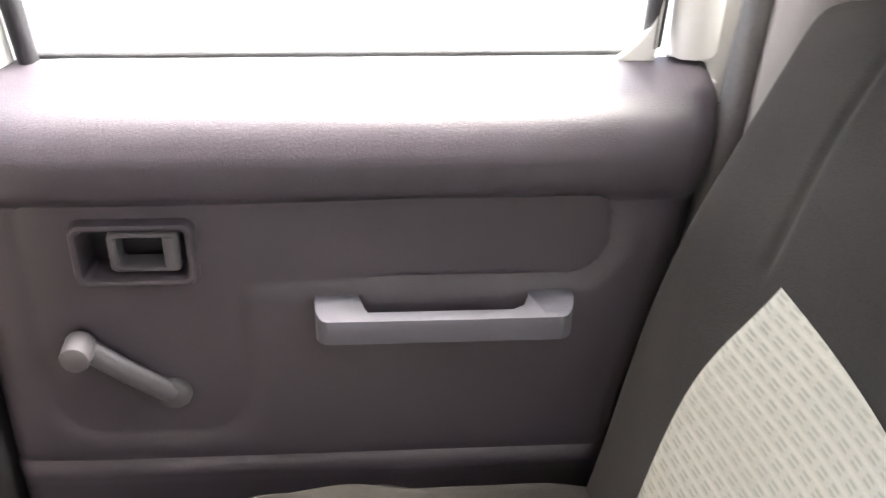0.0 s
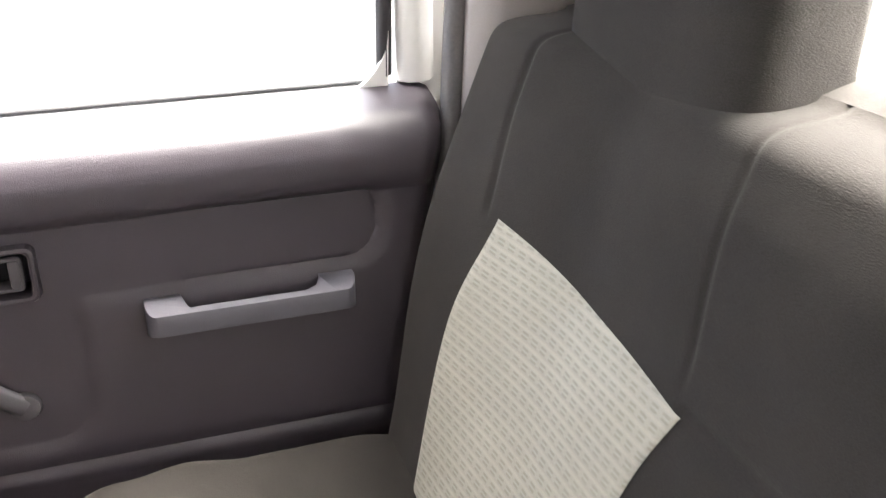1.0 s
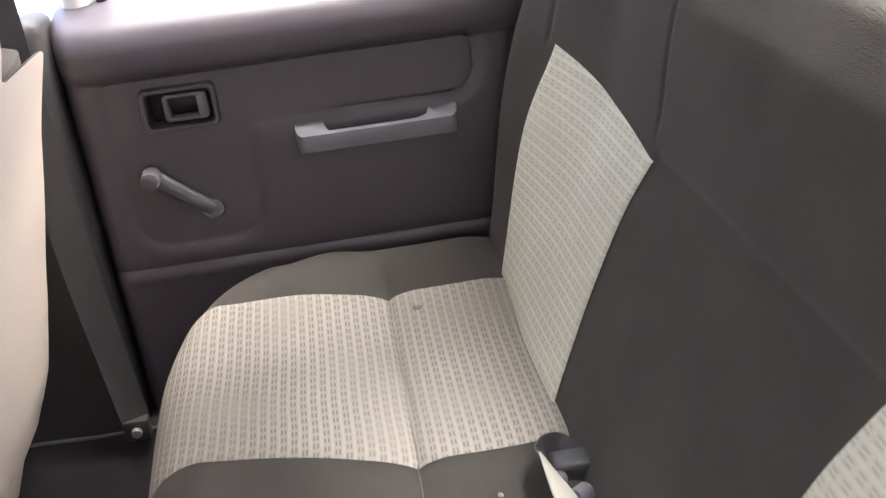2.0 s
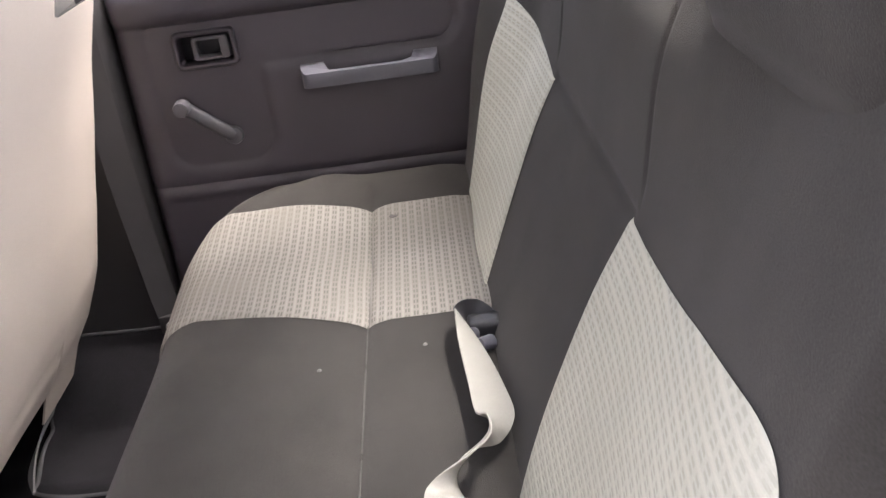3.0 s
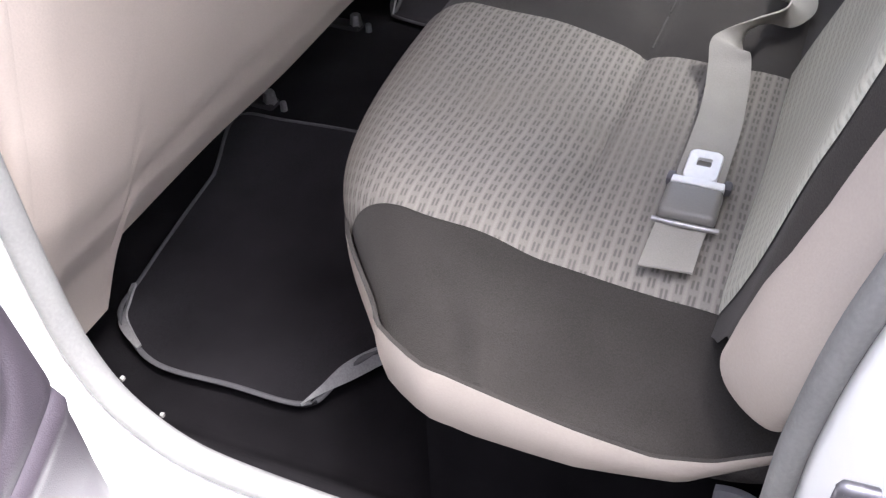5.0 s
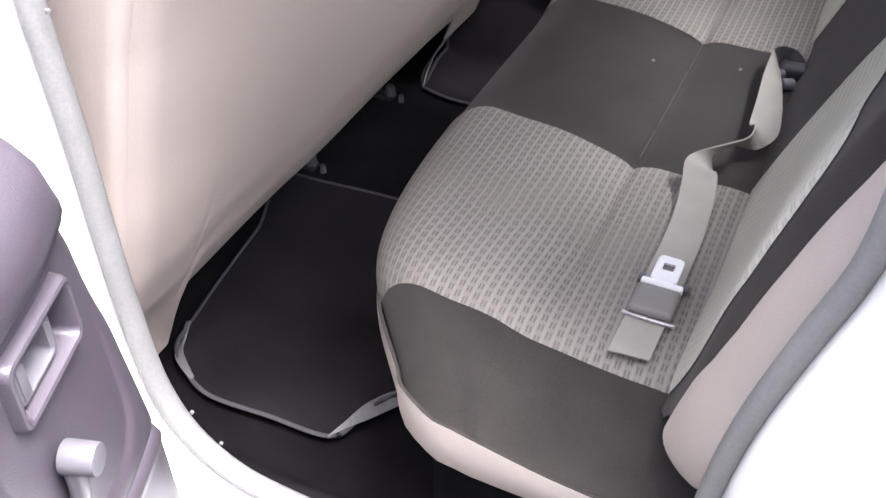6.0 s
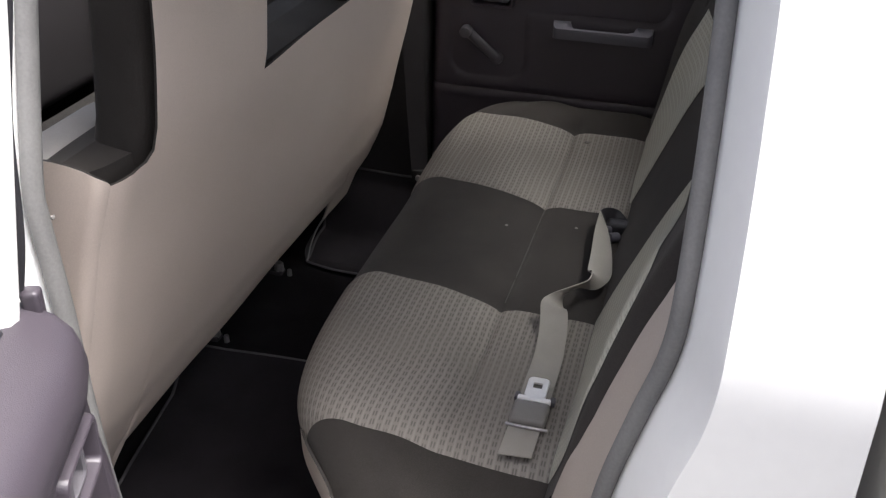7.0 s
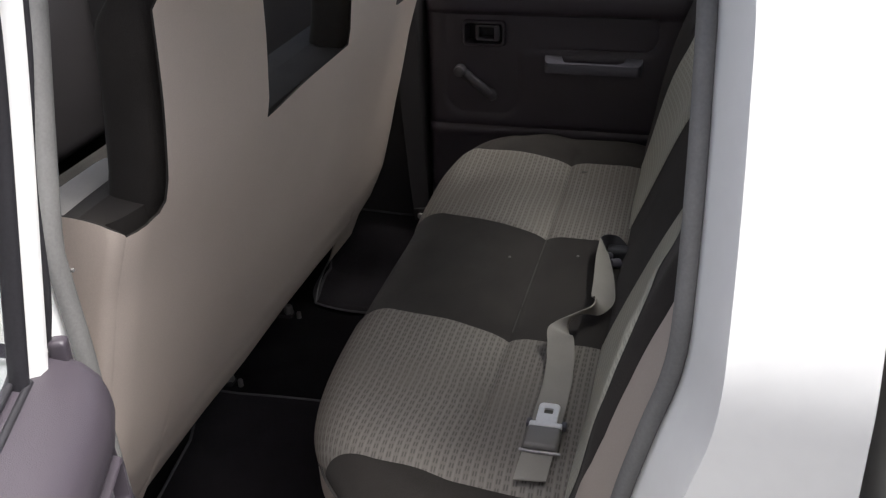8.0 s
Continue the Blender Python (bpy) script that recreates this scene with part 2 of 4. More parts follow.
def cyl(name, a, b, r1, r2, mat, parent=None, sides=24, label="", bevel=0.0):
    a, b = Vector(a), Vector(b)
    bm = bmesh.new()
    bmesh.ops.create_cone(bm, cap_ends=True, segments=sides, radius1=r1, radius2=r2, depth=(b - a).length)
    if bevel:
        bmesh.ops.bevel(bm, geom=[e for e in bm.edges if len(e.link_faces) == 2 and e.calc_face_angle(0) > 0.9], offset=bevel, segments=2, profile=0.6, affect="EDGES")
    bm.transform(Matrix.Translation((a + b) / 2) @ (b - a).to_track_quat("Z", "Y").to_matrix().to_4x4())
    me = bpy.data.meshes.new(name)
    bm.to_mesh(me)
    bm.free()
    return put(name, finish(me, mat, 45), parent, label)


def step(a, b, x):
    t = max(0.0, min(1.0, (x - a) / (b - a)))
    return t * t * (3 - 2 * t)


def lerp(table, x):
    """The value at x of a table of (x, value), in straight lines."""
    if x <= table[0][0]:
        return table[0][1]
    for (a, p), (b, q) in zip(table, table[1:]):
        if x <= b:
            return p + (q - p) * (x - a) / (b - a)
    return table[-1][1]


# ---- ground ----
ground = tagged(sheet("ground", lambda u, v: (-300 + 600 * u, -300 + 600 * v, -0.58), 6, 6, GROUND), "dusty grey asphalt yard under the pickup", "ground", kind="structure")

# added wall out of view, blocks low sky light into the near doorway
unseen_light_block = tagged(sheet("unseen_light_block", lambda u, v: (-14 + 28 * u, -4.45, -0.58 + 4.6 * v), 8, 4, RENDERED, thick=-0.2), "unseen grey wall added to block light from the near side", "wall", kind="structure")

# ---- cab shell: floor, tunnel, walls, roof ----
YMID = 0.72
SILL = 0.185


def floor_height(x, y):
    hump = 0.055 * step(0.33, 0.16, abs(y - 0.87)) * step(0.12, -0.1, x)
    edge = (SILL - 0.03) * step(0.19, 0.06, y) + 0.16 * step(1.27, 1.38, y)
    return -0.012 + hump + edge + 0.003 * noise.noise((x * 9, y * 9, 0.3))


floor = tagged(sheet("floor", lambda u, v: (-1.2 + 1.92 * u, 0.05 + 1.37 * v, floor_height(-1.2 + 1.92 * u, 0.05 + 1.37 * v)), 90, 80, CARPET, thick=-0.02), "black carpeted cab floor, dusty and worn", "floor", kind="structure")

# outline of the near rear door opening, x and z
OPENING = [(-0.125, 1.08), (-0.122, 0.95), (-0.118, 0.83), (-0.112, 0.71), (-0.104, 0.60), (-0.100, 0.475), (-0.092, 0.36), (-0.080, 0.29), (-0.052, 0.235), (0.0, 0.197), (0.07, 0.185),
           (0.2, 0.182), (0.32, 0.185), (0.40, 0.205), (0.452, 0.255), (0.472, 0.33), (0.476, 0.43), (0.487, 0.52), (0.508, 0.61), (0.528, 0.69), (0.532, 0.78), (0.530, 0.93), (0.522, 1.05), (0.49, 1.10), (0.40, 1.125), (0.15, 1.135), (-0.04, 1.13), (-0.10, 1.115)]


def side_y(z):
    """The side of the body leans in above the belt line."""
    return 0.30 * max(0.0, z - 0.74)


def opening_ring(out, y, n=140):
    pts = curve_points([(x, 0, z) for x, z in OPENING], n, True)
    ring = []
    for i, p in enumerate(pts):
        d = (pts[(i + 1) % n] - pts[i - 1]).normalized()
        nrm = Vector((-d.z, 0, d.x))
        if nrm.dot(p - Vector((0.2, 0, 0.65))) < 0:
            nrm = -nrm
        q = p + nrm * (out * (1 - 0.36 * step(0.36, 0.47, p.x) * step(0.0, 0.02, out)))
        ring.append(Vector((q.x, y + side_y(q.z), q.z)))
    return ring


def square_ring(y, n=140, lo=(-0.205, -0.28), hi=(0.678, 1.235)):
    out = []
    for p in opening_ring(0.0, 0.0, n):
        dx, dz = p.x - 0.2, p.z - 0.65
        k = min(((hi[0] if dx > 0 else lo[0]) - 0.2) / dx if abs(dx) > 1e-6 else 9e9, ((hi[1] if dz > 0 else lo[1]) - 0.65) / dz if abs(dz) > 1e-6 else 9e9)
        x, z = 0.2 + dx * k, 0.65 + dz * k
        out.append(Vector((x, y + side_y(z), z)))
    return out


def loft(name, rings, mat, parent=None, label=""):
    n = len(rings[0])
    verts = [p for r in rings for p in r]
    faces = [(a * n + i, a * n + (i + 1) % n, (a + 1) * n + (i + 1) % n, (a + 1) * n + i) for a in range(len(rings) - 1) for i in range(n)]
    return put(name, mesh_of(name, verts, faces, mat, 35), parent, label)


wall_near = base("wall_near", "white painted cab side with an open rear doorway", "car body", kind="structure")
loft("door_jamb", [opening_ring(0.004, 0.035), opening_ring(0.005, 0.022), opening_ring(0.012, 0.010), opening_ring(0.022, -0.012), opening_ring(0.036, -0.034), opening_ring(0.045, -0.055), opening_ring(0.052, -0.064),
                   [p.lerp(q, 0.5) for p, q in zip(opening_ring(0.06, -0.068), square_ring(-0.075))], square_ring(-0.078), square_ring(-0.03)], PAINT, wall_near, "white painted door jamb and cab side")
loft("pillar_trim", [opening_ring(0.004, 0.036), opening_ring(0.012, 0.044), opening_ring(0.04, 0.048), square_ring(0.052)], TRIM_BROWN, wall_near, "grey-brown inner trim round the doorway")
seal = opening_ring(-0.003, 0.026)
tube("door_seal", seal, 0.0095, SEAL, wall_near, closed=True, smooth=False, sides=12, flat=1.4, label="grey weathered rubber door seal")

for x, y, z in ((-0.058, 0.040, 0.252), (-0.026, 0.040, 0.217), (-0.091, 0.022, 0.719)):
    box("seal_clip", (x - 0.0018, y, z - 0.0012), (x + 0.0018, y + 0.004, z + 0.0024), LINT, wall_near, 0.0008, 2, "small white seal clip")

def corner_trim(u, v):
    """A pale plastic moulding behind the cushion's rear lower corner."""
    an = math.pi * 0.5 * u
    return (0.435 + 0.055 * math.sin(an), 0.060 + 0.060 * math.cos(an), 0.180 + 0.085 * v - 0.02 * (1 - math.sin(an)) * v)


sheet("corner_moulding", corner_trim, 14, 10, PLASTIC_PALE, wall_near, thick=0.006, label="pale grey plastic moulding at the seat corner", sharp=60)

# front door of the near side, closed, and the rest of the near side
front_door = base("front_door", "closed white front door with grey inner panel", "car door")
box("door_skin", (-1.25, -0.085, -0.25), (-0.212, -0.05, 0.76), PAINT, front_door, 0.012, 3, "white painted door skin")
box("door_card", (-1.22, -0.05, 0.1), (-0.216, 0.03, 0.74), PLASTIC, front_door, 0.02, 3, "grey plastic inner panel")
for a, b in (((-0.25, 0.76), (-0.222, 1.19)), ((-0.26, 1.19), (-0.95, 1.19))):
    tube("window_frame", [(a[0], -0.055 + side_y(a[1]), a[1]), (b[0], -0.055 + side_y(b[1]), b[1])], 0.022, PAINT, front_door, n=6, label="white window frame")
sheet("window_pane", lambda u, v: (-1.15 + 0.88 * u, -0.05 + side_y(0.74 + 0.45 * v), 0.74 + 0.45 * v), 2, 4, GLASS, front_door)
tube("gap_seal", [(-0.209, -0.072 + side_y(z), z) for z in (-0.2, 0.3, 0.6, 0.74, 0.95, 1.2)], 0.0045, BLACK, front_door, n=20, label="black rubber in the door gap")

# load bed behind the cab
bed = base("load_bed", "white painted load bed behind the cab", "truck bed")
box("bed_side", (0.725, -0.10, -0.2), (2.1, -0.05, 0.79), PAINT, bed, 0.014, 3, "white bed side")
box("bed_front", (0.737, -0.048, -0.1), (0.765, 1.5, 0.77), PAINT, bed, 0.01, 2)
box("bed_side", (0.705, 1.5, -0.2), (2.1, 1.55, 0.785), PAINT, bed, 0.014, 3)
box("bed_floor", (0.767, -0.046, 0.1), (2.1, 1.498, 0.14), PAINT, bed, 0.004, 1)
tube("top_rail", [(0.740, -0.075, 0.79), (1.4, -0.075, 0.79), (2.1, -0.075, 0.79)], 0.02, PAINT, bed, n=8, flat=1.4)

# far side
FARY = 1.41
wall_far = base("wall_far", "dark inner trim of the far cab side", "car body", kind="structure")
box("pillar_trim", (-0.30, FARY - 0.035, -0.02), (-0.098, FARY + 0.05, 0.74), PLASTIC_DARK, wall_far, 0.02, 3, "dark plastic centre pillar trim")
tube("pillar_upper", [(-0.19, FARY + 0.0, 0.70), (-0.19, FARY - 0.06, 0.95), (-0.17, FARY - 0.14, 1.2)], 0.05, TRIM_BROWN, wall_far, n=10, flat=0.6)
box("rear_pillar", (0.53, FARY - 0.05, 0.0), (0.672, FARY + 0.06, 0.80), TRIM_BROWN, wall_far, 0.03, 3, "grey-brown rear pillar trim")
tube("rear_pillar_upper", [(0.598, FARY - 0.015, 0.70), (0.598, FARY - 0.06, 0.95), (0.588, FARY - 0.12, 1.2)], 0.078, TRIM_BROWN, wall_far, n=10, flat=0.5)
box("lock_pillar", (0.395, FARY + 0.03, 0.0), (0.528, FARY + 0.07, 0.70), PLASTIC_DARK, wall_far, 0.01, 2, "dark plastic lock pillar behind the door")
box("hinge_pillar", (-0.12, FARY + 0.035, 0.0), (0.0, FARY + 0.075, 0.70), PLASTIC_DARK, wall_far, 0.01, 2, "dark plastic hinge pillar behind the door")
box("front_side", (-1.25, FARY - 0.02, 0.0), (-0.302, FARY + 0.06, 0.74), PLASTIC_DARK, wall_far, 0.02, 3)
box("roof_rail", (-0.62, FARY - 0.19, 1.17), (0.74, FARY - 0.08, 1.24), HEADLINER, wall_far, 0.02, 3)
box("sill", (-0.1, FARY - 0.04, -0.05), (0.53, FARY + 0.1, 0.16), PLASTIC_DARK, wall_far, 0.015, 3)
box("outer_skin", (-1.25, FARY + 0.09, -0.28), (0.66, FARY + 0.13, 0.16), PAINT, wall_far, 0.01, 2)
tube("door_seal", [(0.485, FARY - 0.012, 0.15), (0.480, FARY - 0.014, 0.35), (0.497, FARY - 0.014, 0.55), (0.514, FARY - 0.010, 0.70), (0.517, FARY - 0.012, 0.76), (0.519, FARY - 0.030, 0.90), (0.512, FARY - 0.075, 1.10)], 0.012, RUBBER, wall_far, n=40, label="grey rubber door seal")
sheet("pillar_flange", lambda u, v: (0.470 + 0.13 * u + 0.02 * v, FARY + 0.062 - 0.16 * max(0.0, v * 0.50 - 0.04), 0.70 + 0.50 * v), 3, 12, PAINT, wall_far, thick=0.02, label="white painted pillar flange")

wall_rear = base("wall_rear", "rear wall of the cab with its window", "car body", kind="structure")
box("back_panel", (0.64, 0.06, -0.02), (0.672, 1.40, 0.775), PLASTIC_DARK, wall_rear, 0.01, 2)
box("window_gasket", (0.645, 0.20, 0.775), (0.676, 1.24, 0.800), BLACK, wall_rear, 0.006, 2, "black rubber window gasket")
box("window_pillar", (0.64, 0.07, 0.775), (0.674, 0.20, 1.2), TRIM_BROWN, wall_rear, 0.02, 2)
box("window_pillar", (0.64, 1.24, 0.775), (0.674, 1.40, 1.2), TRIM_BROWN, wall_rear, 0.02, 2)
rear_glass = box("window_pane", (0.660, 0.2, 0.79), (0.664, 1.24, 1.2), GLASS, wall_rear, 0)
rear_glass.visible_shadow = False

ceiling = tagged(sheet("ceiling", lambda u, v: (-0.62 + 1.29 * u, 0.10 + 1.22 * v, 1.19 + 0.035 * math.sin(math.pi * u) * math.sin(math.pi * v)), 20, 16, HEADLINER, thick=0.05), "pale cloth headliner under the roof", "ceiling", kind="structure")
wall_front = base("wall_front", "dark dashboard closing the cab in front", "dashboard", kind="structure")
box("dashboard", (-1.25, 0.02, 0.30), (-0.95, 1.42, 0.78), PLASTIC_DARK, wall_front, 0.04, 4)
screen = sheet("windscreen", lambda u, v: (-1.16 + 0.56 * u, 0.06 + 1.30 * v, 0.79 + 0.42 * u), 2, 2, GLASS, wall_front, thick=0.005, label="clear windscreen")
screen.visible_shadow = False
for y in (0.09, 1.35):
    tube("screen_pillar", [(-1.16, y, 0.77), (-0.88, y, 0.99), (-0.60, y, 1.20)], 0.03, TRIM_BROWN, wall_front, n=8, label="grey-brown windscreen pillar")
box("firewall", (-1.28, -0.05, -0.05), (-1.2, 1.47, 0.75), PLASTIC_DARK, wall_front, 0.01, 1)


# ---- rear doors ----
def box_field(x, z, x0, x1, z0, z1, r):
    """Signed distance to a rounded box in the door's plane."""
    qx, qz = abs(x - (x0 + x1) / 2) - (x1 - x0) / 2 + r, abs(z - (z0 + z1) / 2) - (z1 - z0) / 2 + r
    return math.hypot(max(qx, 0), max(qz, 0)) + min(max(qx, qz), 0) - r


def door_relief(x, z, front_x):
    """How far the door's inner panel stands into the cab at x along it from its front edge, and height z."""
    prof = lerp([(0.0, 0.000), (0.30, 0.004), (0.366, 0.008), (0.380, 0.012), (0.388, 0.004), (0.400, 0.008), (0.652, 0.010), (0.668, 0.020), (0.690, 0.021), (0.704, 0.016), (0.714, 0.006), (0.721, -0.012), (0.727, -0.034), (0.730, -0.050)], z)
    well = min(box_field(x, z, 0.040, 0.218, 0.414, 0.672, 0.05), box_field(x, z, 0.040, 0.525, 0.567, 0.672, 0.045))
    prof -= 0.0085 * step(0.006, -0.006, well) * step(0.668, 0.656, z) * (0.45 + 0.55 * step(0.22, 0.36, x))
    prof -= 0.010 * step(0.075, 0.0, x - front_x) * step(0.3, 0.6, z)
    prof -= 0.03 * step(0.014, 0.0, x - front_x) + 0.03 * step(-0.014, 0.0, x - door_rear(z))
    return prof


def door_rear(z):
    return lerp([(0.0, 0.50), (0.30, 0.525), (0.45, 0.545), (0.6, 0.573), (0.70, 0.588), (0.76, 0.592)], z)


def rear_door(name, label, s, m, knob_turn, front_edge_x, post, set_back):
    """A rear door in its own frame: x from the hinge edge, z up; s is the sign of y towards the cab."""
    d = base(name, label, "car door")
    d.matrix_world = m
    Z0, Z1 = 0.10, 0.730

    def card(u, v):
        z = Z0 + (Z1 - Z0) * v
        a = front_edge_x(z)
        x = a + (door_rear(z) - a) * u
        return (x, s * door_relief(x, z, a), z)

    sheet("inner_panel", card, 110, 120, PLASTIC, d, thick=-0.012 * s, label="grey moulded plastic inner panel", sharp=60,
          keep=lambda u, v: box_field(card(u, v)[0], Z0 + (Z1 - Z0) * v, 0.088, 0.176, 0.582, 0.630, 0.008) > 0)
    # painted shell
    def shell(u, v):
        z = 0.02 + 0.70 * v
        a = front_edge_x(z) - 0.012
        return (a + (door_rear(z) + 0.016 - a) * u, -s * 0.045, z)
    sheet("shell", shell, 6, 30, PAINT, d, thick=0.07 * s, label="white painted steel shell")
    # window frame, leaning inwards
    lean = lambda z: s * (-set_back + 0.14 * (z - 0.74))
    xr = 0.578
    loop = [(post + 0.002, lean(0.71), 0.71), (post + -0.004, lean(0.85), 0.85), (post + -0.010, lean(0.98), 0.98), (post + -0.004, lean(1.08), 1.08), (post + 0.03, lean(1.105), 1.105), (0.28, lean(1.115), 1.115), (0.48, lean(1.10), 1.10),
            (0.545, lean(1.06), 1.06), (xr, lean(0.95), 0.95), (xr, lean(0.85), 0.85), (xr + 0.004, lean(0.745), 0.745)]
    tube("window_frame", loop, 0.021, PAINT, d, n=60, side=(0, 1, 0), flat=0.8, label="white painted window frame")
    sheet("frame_web", lambda u, v: (xr - 0.016 + 0.040 * u, lean(0.70 + 0.39 * v) - s * 0.006, 0.70 + 0.39 * v), 3, 10, PAINT, d, thick=0.012 * s, label="white painted rear frame web")
    rub = [(post + 0.032, lean(0.725), 0.725), (post + 0.026, lean(0.85), 0.85), (post + 0.020, lean(0.98), 0.98), (post + 0.026, lean(1.055), 1.055), (post + 0.06, lean(1.08), 1.08), (0.28, lean(1.088), 1.088), (0.46, lean(1.075), 1.075),
           (0.515, lean(1.035), 1.035), (xr - 0.031, lean(0.95), 0.95), (xr - 0.031, lean(0.85), 0.85), (xr - 0.030, lean(0.752), 0.752)]
    tube("glass_channel", rub, 0.0085, BLACK, d, n=60, flat=1.2, label="black rubber glass channel")
    for k, zz in ((0.0, 0.737), (0.012, 0.744)):
        tube("belt_strip", [(post + 0.025, lean(zz) + s * (0.008 - k), zz), (0.3, lean(zz) + s * (0.008 - k), zz), (xr - 0.03, lean(zz) + s * (0.008 - k), zz)], 0.0035, BLACK, d, n=10, sides=8)
    def corner(u, v):
        an = math.pi / 2 * u
        inner = (xr - 0.098 + 0.070 * math.sin(an), 0.800 - 0.070 * math.cos(an))
        x, z = [a + (b - a) * v for a, b in zip(inner, (xr - 0.028, 0.728))]
        return (x, lean(z) + s * 0.004, z)
    sheet("channel_corner", corner, 14, 4, PAINT, d, thick=0.006 * s, label="rounded white corner of the window frame")
    pane = sheet("window_pane", lambda u, v: (post + 0.025 + (xr - post - 0.055) * u, lean(0.72 + 0.365 * v) - s * 0.004, 0.72 + 0.365 * v), 3, 3, GLASS, d, thick=0.004)
    pane.visible_shadow = False
    # release handle in its bezel
    c = Vector((0.135, s * 0.004, 0.608))
    hx, hz = 0.047, 0.0275
    ring = lambda a, b, r, y, n=48: [Vector((c.x + rr[0], y, c.z + rr[1])) for rr in rounded(a, b, r, n)]
    lip = [(0.0030, 0.010, 0.012), (0.0015, 0.0095, 0.0225), (0.0, 0.009, 0.0262), (-0.0022, 0.008, 0.0272), (-0.0045, 0.007, 0.0262), (-0.0062, 0.006, 0.0225), (-0.0070, 0.006, -0.010)]
    bez = put("bezel", loft_mesh([ring(hx + k, hz + k, r, s * y) for k, r, y in lip], PLASTIC, cap=True), d, "grey plastic bezel, its recess coloured black for shade")
    c2 = Vector((c.x + 0.0075, 0, c.z))
    ring2 = lambda a, b, r, y, n=40: [Vector((c2.x + rr[0], y, c2.z + rr[1])) for rr in rounded(a, b, r, n)]
    put("release_handle", loft_mesh([ring2(0.028, 0.0180, 0.006, s * 0.002), ring2(0.028, 0.0180, 0.006, s * 0.019), ring2(0.0268, 0.0168, 0.005, s * 0.0205), ring2(0.0232, 0.0143, 0.004, s * 0.021), ring2(0.0212, 0.0128, 0.004, s * 0.019), ring2(0.0206, 0.0122, 0.004, s * 0.002)], PLASTIC_MID), bez, "grey plastic release handle")
    # black floor puts the shade inside the bezel into the colour
    box("recess", (c.x - hx + 0.007, min(-s * 0.0095, -s * 0.006), c.z - hz + 0.007), (c.x + hx - 0.007, max(-s * 0.0095, -s * 0.006), c.z + hz - 0.007), BLACK, bez, 0.001, 1)
    box("finger_grip", (c2.x + 0.015, min(s * 0.004, s * 0.0225), c2.z - 0.0145), (c2.x + 0.0255, max(s * 0.004, s * 0.0225), c2.z + 0.0145), PLASTIC_MID, bez, 0.003, 2)
    # winder
    pivot = Vector((0.149, s * 0.006, 0.466))
    kn = pivot + Vector((knob_turn[0], 0, knob_turn[1]))
    w = cyl("window_winder", pivot - Vector((0, s * 0.004, 0)), pivot + Vector((0, s * 0.018, 0)), 0.0175, 0.0145, PLASTIC_MID, d, label="grey plastic window winder", bevel=0.004)
    tube("arm", [pivot + Vector((0, s * 0.014, 0)), pivot.lerp(kn, 0.35) + Vector((0, s * 0.018, 0)), pivot.lerp(kn, 0.7) + Vector((0, s * 0.020, 0)), kn + Vector((0, s * 0.020, 0))], 0.0112, PLASTIC_MID, w, n=16, flat=0.55)
    cyl("knob", kn + Vector((0, s * 0.016, 0)), kn + Vector((0, s * 0.042, 0)), 0.0132, 0.0122, PLASTIC_MID, w, bevel=0.003)
    # pull handle
    x0, x1, zc = 0.274, 0.486, 0.5435
    # one moulding: a bar standing off the panel on two feet, in plan like a flat bracket
    half, foot, depth, bar = (x1 - x0) / 2, 0.036, 0.0440, 0.0130
    plan = [(-half, -0.004)]
    plan += [(-half + 0.012 - 0.012 * math.cos(a), depth - 0.012 + 0.012 * math.sin(a)) for a in [math.pi / 2 * i / 6 for i in range(7)]]
    plan += [(-half + 0.012 + (2 * half - 0.024) * i / 20, depth) for i in range(1, 20)]
    plan += [(half - 0.012 + 0.012 * math.sin(a), depth - 0.012 + 0.012 * math.cos(a)) for a in [math.pi / 2 * i / 6 for i in range(7)]]
    plan += [(half, -0.004), (half - foot, -0.004)]
    plan += [(half - foot - 0.007 + 0.007 * math.cos(a), depth - bar - 0.007 + 0.007 * math.sin(a)) for a in [math.pi / 2 * i / 4 for i in range(5)]]
    plan += [(-half + foot + 0.007 - 0.007 * math.sin(a), depth - bar - 0.007 + 0.007 * math.cos(a)) for a in [math.pi / 2 * i / 4 for i in range(5)]]
    plan += [(-half + foot, -0.004)]
    k = len(plan)
    at = lambda z, rise=0.0: [((x0 + x1) / 2 + x, s * y, zc + z + rise * step(half - foot - 0.007, half - foot, abs(x)) * step(depth, depth - bar, y)) for x, y in plan]
    me = bpy.data.meshes.new("pull_handle")
    me.from_pydata(at(-0.0130) + at(0.0095, 0.0115), [], [tuple(range(k))[::-1], tuple(range(k, 2 * k))] + [(i, (i + 1) % k, k + (i + 1) % k, k + i) for i in range(k)])
    hb = bmesh.new()
    hb.from_mesh(me)
    bmesh.ops.recalc_face_normals(hb, faces=hb.faces)
    bmesh.ops.bevel(hb, geom=[e for e in hb.edges if abs(e.verts[0].co.z - e.verts[1].co.z) < 1e-5], offset=0.0050, segments=3, profile=0.5, affect="EDGES", clamp_overlap=True)
    hb.to_mesh(me)
    hb.free()
    finish(me, PLASTIC_LIGHT, 50)
    put("pull_handle", me, d, "light grey plastic pull handle")
    return d


def rounded(a, b, r, n):
    """n points round a rounded rectangle of half sizes a, b."""
    out = []
    for i in range(n):
        an = 2 * math.pi * (i + 0.5) / n
        cx, cy = math.cos(an), math.sin(an)
        k = int(an // (math.pi / 2))
        sx, sy = (1, -1, -1, 1)[k], (1, 1, -1, -1)[k]
        out.append((sx * (a - r) + r * cx, sy * (b - r) + r * cy))
    return out


